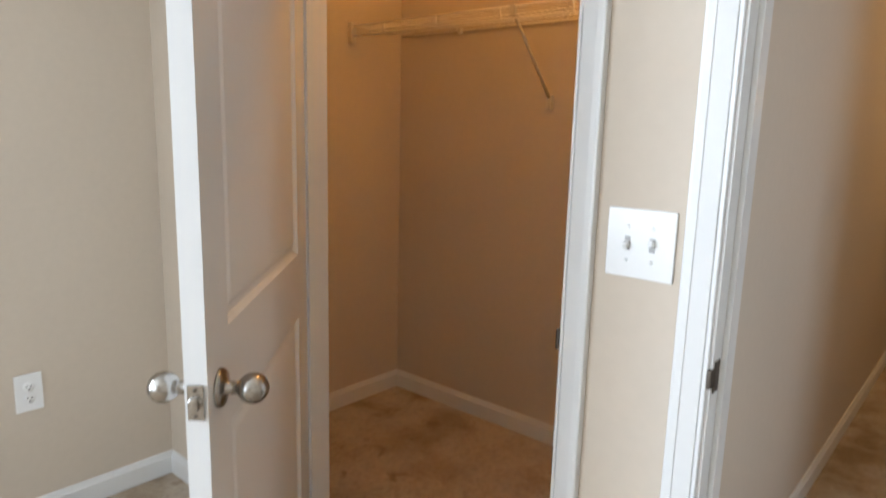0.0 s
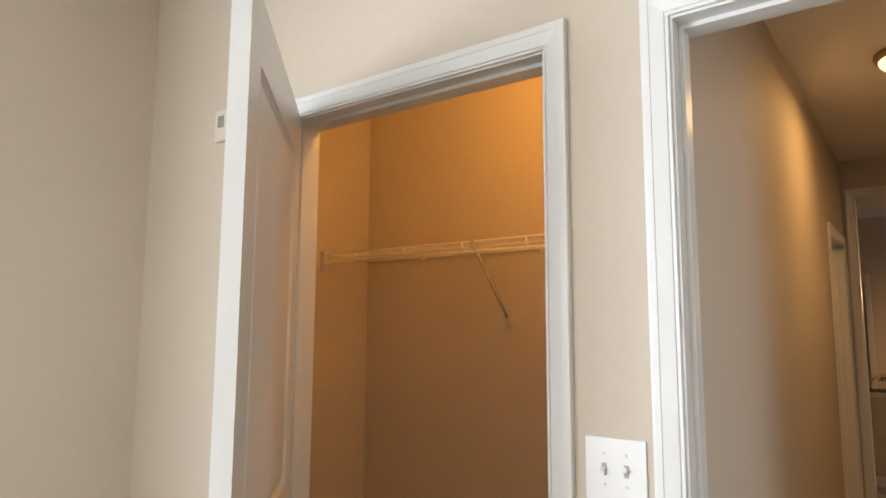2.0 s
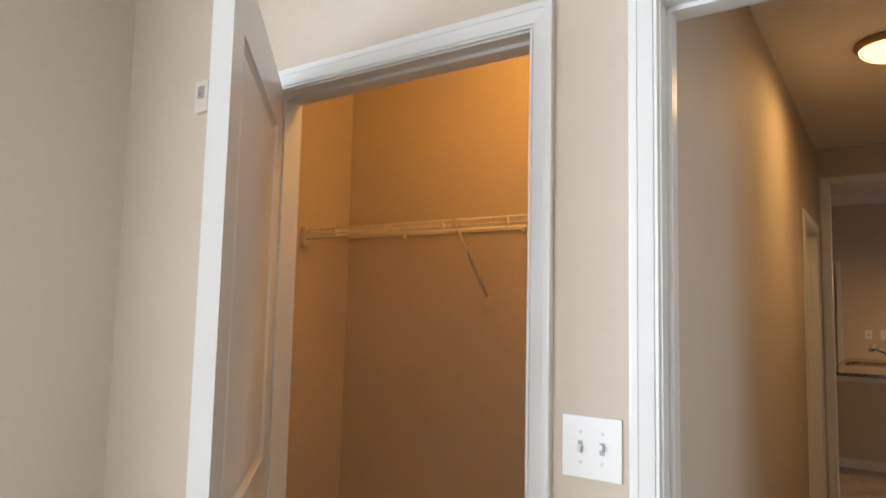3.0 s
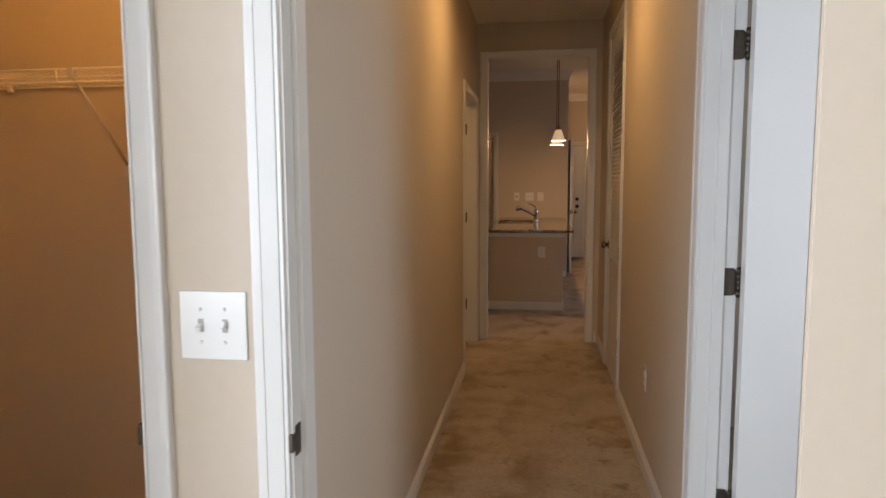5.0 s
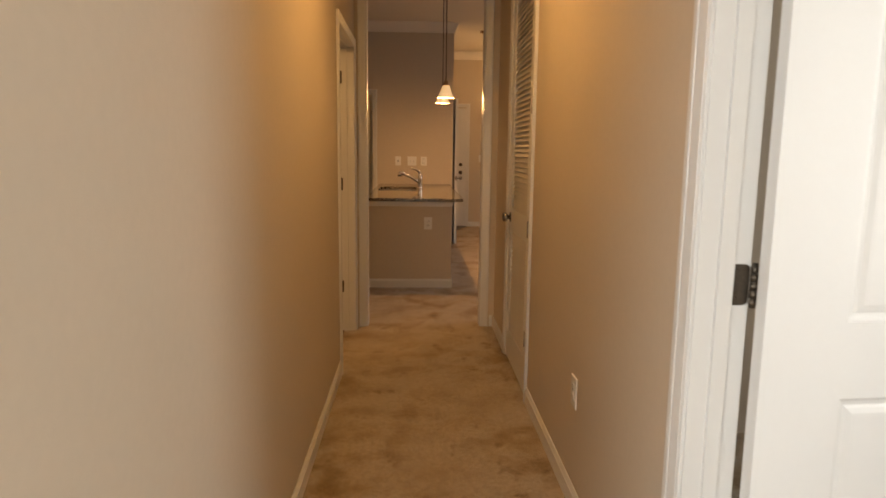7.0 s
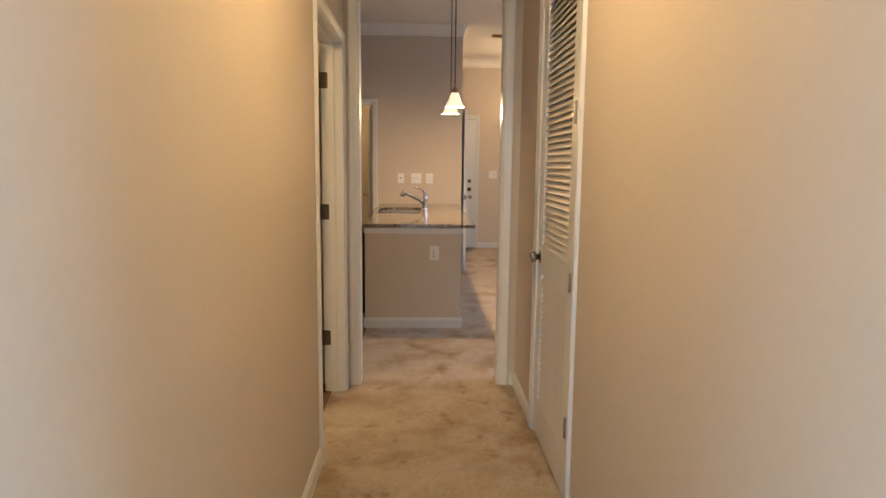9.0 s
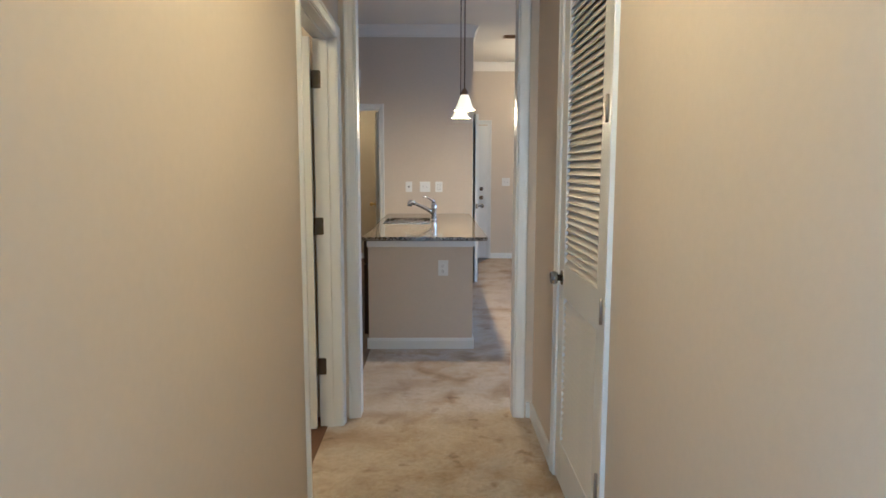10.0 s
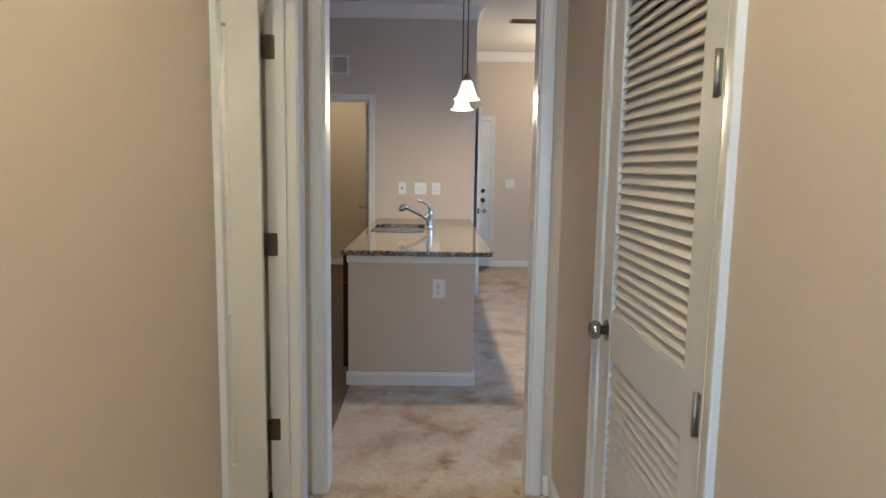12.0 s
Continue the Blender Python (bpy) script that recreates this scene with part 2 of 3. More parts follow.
def slab(frame_of, u0, u1, v0, v1, thick, openings=()):
    """A plate with rectangular openings through it. frame_of(u, d, v) gives the world place, d going into the plate."""
    us = sorted({u0, u1, *(o[0] for o in openings), *(o[1] for o in openings)})
    vs = sorted({v0, v1, *(o[2] for o in openings), *(o[3] for o in openings)})
    us, vs = [u for u in us if u0 <= u <= u1], [v for v in vs if v0 <= v <= v1]
    bm = bmesh.new()
    cache = {}

    def vert(i, j, k):
        key = (i, j, k)
        if key not in cache:
            cache[key] = bm.verts.new(frame_of(us[i], thick * k, vs[j]))
        return cache[key]

    def solid(i, j):
        if not (0 <= i < len(us) - 1 and 0 <= j < len(vs) - 1):
            return False
        cu, cv = (us[i] + us[i + 1]) / 2, (vs[j] + vs[j + 1]) / 2
        return not any(o[0] < cu < o[1] and o[2] < cv < o[3] for o in openings)
    for i in range(len(us) - 1):
        for j in range(len(vs) - 1):
            if not solid(i, j):
                continue
            for k in (0, 1):
                bm.faces.new((vert(i, j, k), vert(i + 1, j, k), vert(i + 1, j + 1, k), vert(i, j + 1, k)))
            for di, dj, a, b in ((-1, 0, (i, j), (i, j + 1)), (1, 0, (i + 1, j), (i + 1, j + 1)), (0, -1, (i, j), (i + 1, j)), (0, 1, (i, j + 1), (i + 1, j + 1))):
                if not solid(i + di, j + dj):
                    bm.faces.new((vert(*a, 0), vert(*b, 0), vert(*b, 1), vert(*a, 1)))
    return bm


# Frames of the wall faces: u along the wall, d into it, v up.
def facing_south(y):
    return lambda u, d, v: (u, y + d, v)


def facing_north(y):
    return lambda u, d, v: (u, y - d, v)


def facing_east(x):
    return lambda u, d, v: (x - d, u, v)


def facing_west(x):
    return lambda u, d, v: (x + d, u, v)


def sweep(frame_of, stations, profile, closed_ends=True):
    """Sweeps a profile of (outward, proud) pairs along mitred stations ((u, v), (du, dv))."""
    bm = bmesh.new()
    rings = [[bm.verts.new(frame_of(u + a * du, -b, v + a * dv)) for a, b in profile] for (u, v), (du, dv) in stations]
    for p, q in zip(rings, rings[1:]):
        for i in range(len(profile)):
            k = (i + 1) % len(profile)
            bm.faces.new((p[i], p[k], q[k], q[i]))
    bm.faces.new(rings[0])
    bm.faces.new(rings[-1])
    return bm


CASING = [(0, 0), (0, 0.007), (0.0015, 0.009), (0.006, 0.009), (0.0075, 0.0062), (0.0095, 0.0062), (0.011, 0.0095), (0.022, 0.0112), (0.034, 0.0130), (0.0445, 0.0145), (0.0455, 0.0162), (0.059, 0.0172), (0.064, 0.0165), (0.066, 0.0140), (0.066, 0)]
BASE = [(0, 0), (0, 0.013), (0.066, 0.013), (0.070, 0.010), (0.079, 0.007), (0.086, 0.004), (0.086, 0)]


def casing(parent, frame_of, u0, u1, top, sides=("left", "head", "right"), wide=0.87):
    prof = [(a * wide, b) for a, b in CASING]
    if "left" in sides:
        part("casing_leg", sweep(frame_of, [((u0, 0.0), (-1, 0)), ((u0, top), (-1, 1))], prof), TRIM, parent)
    if "head" in sides:
        part("casing_head", sweep(frame_of, [((u0, top), (-1, 1)), ((u1, top), (1, 1) if "right" in sides else (0, 1))], prof), TRIM, parent)
    if "right" in sides:
        part("casing_leg", sweep(frame_of, [((u1, top), (1, 1)), ((u1, 0.0), (1, 0))], prof), TRIM, parent)


def baseboard(frame_of, u0, u1, label="white painted baseboard with a moulded top"):
    return tagged(part("baseboard", sweep(frame_of, [((u0, 0.0), (0, 1)), ((u1, 0.0), (0, 1))], BASE), TRIM), label, "baseboard", kind="structure")


def doorway(name, frame_of, u0, u1, top, depth, label, sides=("left", "head", "right"), stop=None, back=None, jambs=("left", "head", "right"), wide=0.87):
    """Lining boards, door stops and casings of an opening. stop: the depth at which the stop sits."""
    f = frame_of
    t = 0.018
    bits = {"left": (u0 - 0.0, u0 + t, 0.0, top - t), "right": (u1 - t, u1, 0.0, top - t), "head": (u0, u1, top - t, top)}
    root = thing(name, f((u0 + u1) / 2, 0, 0), label, "door frame", kind="structure")
    for k in jambs:
        a, b, c, d = bits[k]
        part("jamb_board", slab(lambda u, dd, v: f(u, dd - 0.001, v), a, b, c, d, depth + 0.002), TRIM, root)
        if stop is not None:
            s = 0.010
            q = {"left": (u0 + t, u0 + t + s, 0.0, top - t - s), "right": (u1 - t - s, u1 - t, 0.0, top - t - s), "head": (u0 + t, u1 - t, top - t - s, top - t)}[k]
            part("door_stop", slab(lambda u, dd, v: f(u, dd + stop, v), *q, 0.034), TRIM, root)
    casing(root, f, u0 + 0.013, u1 - 0.013 if "right" in sides else u1, top - 0.013, sides, wide)
    if back is not None:
        casing(root, back, u0 + 0.013, u1 - 0.013, top - 0.013, wide=wide)
    return root


def door_leaf(width, height, panels, thick=0.035):
    """A moulded door on its hinge edge: u from 0 to width, both faces with recessed panels (u0, u1, v0, v1)."""
    bm = bmesh.new()
    us = sorted({0, width, *(p[0] for p in panels), *(p[1] for p in panels)})
    vs = sorted({0, height, *(p[2] for p in panels), *(p[3] for p in panels)})
    for y, s in ((0.0, 1), (thick, -1)):
        def quad(pts):
            bm.faces.new([bm.verts.new((u, y + s * d, v)) for u, d, v in pts])
        for i in range(len(us) - 1):
            for j in range(len(vs) - 1):
                cu, cv = (us[i] + us[i + 1]) / 2, (vs[j] + vs[j + 1]) / 2
                if not any(p[0] < cu < p[1] and p[2] < cv < p[3] for p in panels):
                    quad([(us[i], 0, vs[j]), (us[i + 1], 0, vs[j]), (us[i + 1], 0, vs[j + 1]), (us[i], 0, vs[j + 1])])
        for a, b, c, d in panels:
            rings = [(0, 0), (0.003, 0.006), (0.009, 0.0115), (0.018, 0.0125), (0.024, 0.0085), (0.036, 0.0045), (0.044, 0.0040)]
            loops = [[(a + i, e, c + i), (b - i, e, c + i), (b - i, e, d - i), (a + i, e, d - i)] for i, e in rings]
            for p, q in zip(loops, loops[1:]):
                for k in range(4):
                    quad([p[k], p[(k + 1) % 4], q[(k + 1) % 4], q[k]])
            quad(loops[-1])
    for u in (0, width):
        bm.faces.new([bm.verts.new(c) for c in ((u, 0, 0), (u, thick, 0), (u, thick, height), (u, 0, height))])
    for v in (0, height):
        bm.faces.new([bm.verts.new(c) for c in ((0, 0, v), (width, 0, v), (width, thick, v), (0, thick, v))])
    bmesh.ops.remove_doubles(bm, verts=bm.verts, dist=1e-5)
    es = [e for e in bm.edges if len(e.link_faces) == 2 and e.calc_face_angle(0) > 1.4 and abs(e.verts[0].co.x - e.verts[1].co.x) < 1e-6 and (e.verts[0].co.x in (0, width))]
    bmesh.ops.bevel(bm, geom=es, offset=0.0025, segments=2, affect="EDGES")
    return bm


KNOB = [(0, 0), (0.0325, 0), (0.0325, 0.003), (0.029, 0.008), (0.015, 0.010), (0.0115, 0.013), (0.0105, 0.030)] + [(0.0255 * math.sin(a), 0.0535 - 0.0255 * math.cos(a)) for a in [0.45 + i * 0.2243 for i in range(12)]] + [(0, 0.079)]


def knob(parent, m, mat=NICKEL, scale=1.0):
    return part("door_knob", lathe([(r * scale, h * scale) for r, h in KNOB], 32, m), mat, parent, "round satin metal door knob")


def hinge(parent, m, mat=HINGE, height=0.089, wide=0.032):
    """A butt hinge: pin along z at the origin, one leaf along +x, one along +y."""
    bm = bmesh.new()
    box(bm, 0.002, wide, -0.0015, 0.0015, -height / 2, height / 2, 0.001)
    box(bm, -0.0015, 0.0015, 0.002, wide, -height / 2, height / 2, 0.001)
    for i in range(5):
        z = -height / 2 + i * height / 5
        rod(bm, (0, 0, z + 0.0006), (0, 0, z + height / 5 - 0.0006), 0.0055, 10)
    rod(bm, (0, 0, -height / 2 - 0.003), (0, 0, height / 2 + 0.004), 0.0035, 8)
    for z in (-0.028, 0, 0.028):
        rod(bm, (wide * 0.62, -0.0026, z), (wide * 0.62, 0.0026, z), 0.0035, 8)
        rod(bm, (-0.0026, wide * 0.62, z), (0.0026, wide * 0.62, z), 0.0035, 8)
    bmesh.ops.transform(bm, matrix=m, verts=bm.verts)
    return part("hinge", bm, mat, parent, "dull nickel butt hinge")


def leaf_plate(bm, x0, x1, y0, y1, z0, z1, r=0.011):
    """A hinge leaf lying across y, with rounded corners."""
    pts = []
    for cx, cz, a0 in ((x1 - r, z1 - r, 0), (x0 + r, z1 - r, 90), (x0 + r, z0 + r, 180), (x1 - r, z0 + r, 270)):
        pts += [(cx + r * math.cos(radians(a0 + k * 22.5)), cz + r * math.sin(radians(a0 + k * 22.5))) for k in range(5)]
    front, back = ([bm.verts.new((x, y, z)) for x, z in pts] for y in (y0, y1))
    bm.faces.new(front)
    bm.faces.new(back)
    for i in range(len(pts)):
        k = (i + 1) % len(pts)
        bm.faces.new((front[i], front[k], back[k], back[i]))


def plate(name, frame_m, w, h, kinds, label, category, group=""):
    """A wall plate, x across, z up, y out of the wall, with toggles, receptacles or a jack."""
    root = thing(name, frame_m.translation, label, category, group)
    root.matrix_basis = frame_m

    def put(n, bm, mat, lab=""):
        ob = part(n, bm, mat, None, lab)
        ob.parent = root
        return ob
    bm = bmesh.new()
    box(bm, -w / 2, w / 2, -0.001, 0.0055, -h / 2, h / 2, 0.0022)
    put("cover_plate", bm, PLASTIC)
    n = len(kinds)
    for i, k in enumerate(kinds):
        cx = (i - (n - 1) / 2) * 0.046
        if k == "toggle":
            put("switch_slot", boxed(cx - 0.0052, cx + 0.0052, 0.005, 0.0059, -0.0122, 0.0122), GREY)
            bm = bmesh.new()
            box(bm, cx - 0.004, cx + 0.004, 0.0, 0.013, -0.0055, 0.0055, 0.0012, pose(0, 0.005, 0, 24 if i == 0 else -24))
            put("toggle", bm, PLASTIC)
            screws = (-0.030, 0.030)
        elif k == "outlet":
            for s in (-1, 1):
                bm = lathe([(0, 0.0075), (0.0165, 0.0075), (0.0172, 0.0065), (0.0172, 0.004)], 20, pose(cx, 0, s * 0.0195, -90))
                face = put("receptacle", bm, PLASTIC)
                for dx, hh in ((-0.0063, 0.0085), (0.0063, 0.0075)):
                    ob = part("slot", boxed(cx + dx - 0.0011, cx + dx + 0.0011, 0.0070, 0.0080, s * 0.0195 - hh / 2 + 0.003, s * 0.0195 + hh / 2 + 0.003), SLOT)
                    ob.parent = face
                ob = part("ground_hole", lathe([(0, 0.0080), (0.0026, 0.0080), (0.0026, 0.007)], 10, pose(cx, 0, s * 0.0195 - 0.008, -90)), SLOT)
                ob.parent = face
            screws = (0.0,)
        elif k == "rocker":
            # Grey plate round the rocker: the gap's shade as colour.
            put("rocker_gap_shade", boxed(cx - 0.0175, cx + 0.0175, 0.005, 0.0068, -0.034, 0.034, 0.0008), GREY)
            put("rocker", boxed(cx - 0.0145, cx + 0.0145, 0.006, 0.0092, -0.030, 0.030, 0.001), PLASTIC)
            screws = (-0.042, 0.042)
        else:
            put("jack", boxed(cx - 0.009, cx + 0.009, 0.005, 0.0075, -0.010, 0.010, 0.0008), SLOT)
            screws = (-0.030, 0.030)
        for z in screws:
            bm = lathe([(0, 0.0070), (0.0022, 0.0068), (0.0034, 0.0056), (0.0034, 0.004)], 12, pose(cx, 0, z, -90))
            put("screw", bm, PLASTIC)
    return root


def on_south(x, y, z):
    return pose(x, y, z, 0, 0, 180)


def on_east(x, y, z):
    return pose(x, y, z, 0, 0, -90)


def on_west(x, y, z):
    return pose(x, y, z, 0, 0, 90)


# ---- structure ----
YW, XL, XR, YE, YB, YF = 1.51, 0.276, 1.326, 6.13, 10.16, 12.70
YC = 2.722
T = 0.115
CEIL, KCEIL = 2.73, 2.985
S = "structure"


def wall(name, frame_of, u0, u1, v1, thick=T, openings=(), label="greige painted drywall wall", v0=-0.05):
    return tagged(part(name, slab(frame_of, u0, u1, v0, v1, thick, openings), PAINT), label, "wall", kind=S)


wall("wall_bedroom_north", facing_south(YW), -1.575, 1.205, 2.85, T, [(-0.790, 0.105, -0.1, 2.05), (0.362, 1.205, -0.1, 2.05)])
bm = bmesh.new()
foot = [bm.verts.new((x, y, -0.05)) for x, y in ((1.205, 1.455), (3.0, 1.455), (3.0, 1.655), (1.280, 1.655))]
ext = bmesh.ops.extrude_face_region(bm, geom=[bm.faces.new(foot)])
bmesh.ops.translate(bm, vec=(0, 0, 2.90), verts=[v for v in ext["geom"] if isinstance(v, bmesh.types.BMVert)])
bmesh.ops.bevel(bm, geom=[e for e in bm.edges if abs(e.verts[0].co.z - e.verts[1].co.z) > 1 and e.verts[0].co.x < 2], offset=0.006, segments=3, affect="EDGES")
tagged(part("wall_bedroom_north_east", bm, PAINT), "greige painted drywall wall with a splayed rounded end", "wall", kind=S)
wall("wall_west", facing_east(-1.575), -3.2, YE, 2.85, T, [(-2.65, -0.35, 0.65, 2.25)])
wall("wall_bedroom_south", facing_north(-3.2), -1.69, 3.115, 2.85, T, [(-1.20, 0.40, 0.65, 2.25)])
wall("wall_east", facing_west(3.0), -3.2, YE, 2.85, T, [(1.70, 2.50, 0.9, 2.1)])
wall("wall_closet_back", facing_south(YC), -1.575, XL - T, 2.85)
wall("wall_hall_left", facing_east(XL), YW + T, YE, 2.85, T, [(5.089, 6.023, -0.1, 2.06)])
wall("wall_hall_right", facing_west(XR), YW + T, YE, 2.85, T, [(1.60, 2.640, -0.1, 2.06), (4.644, 5.441, -0.1, 2.435)])
wall("wall_hall_end", facing_south(YE), -2.2, 5.0, 3.06, T, [(0.348, 1.234, -0.1, 2.452)])
wall("wall_bathroom_partition", facing_south(4.20), XR + T, 3.0, 2.85)
wall("wall_kitchen_west", facing_east(-2.2), YE, YF + T, 3.06)
wall("wall_kitchen_back", facing_south(YB), -2.2, 1.220, 3.06, T, [(-0.66, 0.160, -0.1, 2.075)])
wall("wall_entry_side", facing_east(1.220), YB + T, YF, 3.06)
wall("wall_front", facing_south(YF), -2.2, 5.0, 3.06)
wall("wall_living_east", facing_west(5.0), YE, YF + T, 3.06, T, [(6.3, 8.8, 0.35, 2.35)])


def sheet(name, x0, x1, y0, y1, z0, z1, mat, label, category):
    return tagged(part(name, boxed(x0, x1, y0, y1, z0, z1), mat), label, category, kind=S)


sheet("ceiling_bedroom", -1.575, 3.0, -3.2, YW, 2.74, 2.84, CEILING, "white flat-painted bedroom ceiling", "ceiling")
sheet("ceiling_closet", -1.575, XL - T, YW + T, YC, 2.74, 2.84, CEILING, "white flat-painted closet ceiling", "ceiling")
sheet("ceiling_hall", XL, XR, YW + T, YE, CEIL, CEIL + 0.1, CEILING, "white flat-painted hallway ceiling", "ceiling")
sheet("ceiling_bathroom", -1.575, XL - T, YC + T, YE, 2.74, 2.84, CEILING, "white flat-painted ceiling", "ceiling")
sheet("ceiling_east_rooms", XR + T, 3.0, YW + 0.06, YE, 2.74, 2.84, CEILING, "white flat-painted ceiling", "ceiling")
sheet("ceiling_kitchen", -2.2, 5.0, YE + T, YF, KCEIL, KCEIL + 0.06, CEILING, "white flat-painted kitchen and living ceiling", "ceiling")
sheet("floor", -1.7, 5.1, -3.3, YF + 0.1, -0.10, 0.0, CARPET, "worn beige cut-pile carpet with brown stains", "carpet")
sheet("ground", -60, 60, -60, 60, -0.40, -0.30, material("dry_grass", (0.09, 0.10, 0.05), 0.9, grain=0.4, grain_scale=8), "grassy ground outside the windows", "ground")
# Unseen cover, added to keep sky light out of gaps above the ceilings.
sheet("roof", -2.6, 5.4, -3.6, YF + 0.6, 3.08, 3.18, material("unseen_cover_boards", (0.2, 0.18, 0.16), 0.9, grain=0.2), "unseen flat cover added over the rooms to block sky light", "roof")

# Crown moulding along the kitchen's back wall and the living room's front wall.
CROWN = [(0, 0), (0, 0.062), (0.008, 0.062), (0.014, 0.057), (0.034, 0.040), (0.062, 0.025), (0.096, 0.014), (0.112, 0.011), (0.114, 0.016), (0.126, 0.016), (0.130, 0.012), (0.130, 0)]


def crown(frame_of, u0, u1):
    bm = sweep(frame_of, [((u0, KCEIL), (0, -1)), ((u1, KCEIL), (0, -1))], CROWN)
    return tagged(part("trim", bm, CEILING), "white crown moulding under the ceiling", "crown moulding", kind=S)


crown(facing_south(YB), -2.2, 1.220)
crown(facing_south(YF), 1.220, 5.0)
crown(facing_east(1.220), YB, YF - 0.062)

# Wood floors: kitchen, utility room, bathroom.
sheet("floor_kitchen", -2.2, 0.283, YE + T + 0.002, YB, -0.02, 0.002, FLOORWOOD, "dark brown wood-look floor of the kitchen", "floor")
sheet("floor_utility", -2.2, 1.105, YB, YF, -0.02, 0.0025, FLOORWOOD, "dark brown wood-look floor", "floor")
sheet("floor_bathroom", -1.575, XL - 0.077, YC + T, YE, -0.02, 0.002, FLOORWOOD, "dark reddish-brown wood-look floor", "floor")

# Dark triangle over the carpet in front of the front door.
bm = bmesh.new()
vs = [bm.verts.new(c) for c in ((1.22, 11.55, 0.004), (1.63, YF - 0.01, 0.004), (1.22, YF - 0.01, 0.004))]
bm.faces.new(vs)
ext = bmesh.ops.extrude_face_region(bm, geom=list(bm.faces))
bmesh.ops.translate(bm, vec=(0, 0, -0.02), verts=[v for v in ext["geom"] if isinstance(v, bmesh.types.BMVert)])
tagged(part("floor_entry", bm, ENTRYDARK), "dark triangular patch of floor at the front door", "floor", kind=S)

# Baseboards.
baseboard(facing_east(-1.575), -3.2, YW)
baseboard(facing_south(YW), -1.562, -0.862)
baseboard(facing_south(YW), 0.151, 0.316)
baseboard(facing_south(1.455), 1.207, 3.0)
baseboard(facing_east(-1.575), YW + T, YC)
baseboard(facing_south(YC), -1.562, XL - T - 0.014)
baseboard(facing_west(XL - T), YW + T, YC)
baseboard(facing_east(XL), YW + T, 5.043)
baseboard(facing_west(XR), 2.708, 4.590)
baseboard(facing_west(XR), 5.497, YE)
baseboard(facing_south(YE), 1.291, XR - 0.0135)
baseboard(facing_south(YB), 0.235, 1.220)
baseboard(facing_south(YB), -2.2, -0.735)
baseboard(facing_east(1.220), 11.2, YF)
baseboard(facing_south(YF), 1.658, 5.0)
baseboard(facing_south(YF), -2.2, 1.105)
baseboard(facing_north(YE + T), 1.305, 5.0)

# Door frames.
frame_closet = doorway("trim_closet", facing_south(YW), -0.790, 0.105, 2.05, T, "white painted closet door frame with moulded casing", stop=0.040)
frame_hall = doorway("trim_hall", facing_south(YW), 0.362, 1.205, 2.05, T, "white painted hallway door frame with moulded casing", ("left", "head"), stop=0.040, jambs=("left", "head"))
casing(frame_hall, facing_north(YW + T), 0.375, 1.205, 2.037, ("left", "head"))
frame_left = doorway("trim_bathroom", facing_east(XL), 5.089, 6.023, 2.06, T, "white painted bathroom door frame with moulded casing", stop=0.042)
frame_side = doorway("trim_side", facing_west(XR), 1.640, 2.640, 2.06, T, "white painted side door frame with moulded casing", ("head", "right"), stop=0.042, jambs=("head", "right"), wide=1.03)
frame_louver = doorway("trim_louver", facing_west(XR), 4.644, 5.441, 2.435, T, "tall white painted frame of the louvered closet", stop=0.036)
frame_end = doorway("trim_end", facing_south(YE), 0.348, 1.234, 2.452, T, "tall white painted cased opening at the end of the hallway", back=facing_north(YE + T), wide=0.9)
frame_back = doorway("trim_utility", facing_south(YB), -0.66, 0.160, 2.075, T, "white painted utility door frame with moulded casing", stop=0.042)
frame_front = doorway("trim_front", facing_south(YF), 0.70, 1.612, 2.08, 0.02, "white painted front door frame with moulded casing", ("head", "right"), jambs=("head", "right"))
frame_coat = doorway("trim_coat", facing_east(1.220), 10.42, 11.13, 2.06, 0.02, "white painted frame of the coat closet by the entry", jambs=("left", "head", "right"))

# Strike plates.
bm = bmesh.new()
box(bm, 0.3795, 0.382, YW + 0.008, YW + 0.032, 0.892, 0.948, 0.0008)
box(bm, 0.373, 0.3815, YW - 0.008, YW + 0.010, 0.903, 0.937, 0.002)
part("strike_plate", bm, HINGE, frame_hall, "dark nickel strike plate")
bm = boxed(0.0825, 0.0852, YW + 0.008, YW + 0.032, 0.892, 0.948, 0.0008)
box(bm, 0.079, 0.0865, YW - 0.004, YW + 0.009, 0.900, 0.940, 0.002)
part("strike_plate", bm, HINGE, frame_closet, "dark nickel strike plate")

# Window frames in the daylight openings behind and beside the walk.


def window(name, frame_of, u0, u1, v0, v1, label):
    root = thing(name, frame_of((u0 + u1) / 2, 0, v0), label, "window", kind=S)
    w = 0.05
    part("window_frame", slab(lambda u, d, v: frame_of(u, d + 0.03, v), u0, u1, v0, v1, 0.06, [(u0 + w, (u0 + u1) / 2 - w / 2, v0 + w, v1 - w), ((u0 + u1) / 2 + w / 2, u1 - w, v0 + w, v1 - w)]), TRIM, root)
    part("window_sill", slab(lambda u, d, v: frame_of(u, d - 0.05, v), u0 - 0.04, u1 + 0.04, v0 - 0.03, v0 - 0.002, 0.05), TRIM, root)
    return root


# The south window is unseen, added as an opening for the fill lamp.
window("window_1", facing_north(-3.2), -1.20, 0.40, 0.65, 2.25, "unseen white double window of the bedroom in daylight")
window("window_3", facing_west(3.0), 1.70, 2.50, 0.9, 2.1, "white side room window in daylight")
window("window_4", facing_east(-1.575), -2.65, -0.35, 0.65, 2.25, "unseen white double window of the bedroom in daylight")
window("window_2", facing_west(5.0), 6.3, 8.8, 0.35, 2.35, "wide white living room window in daylight")


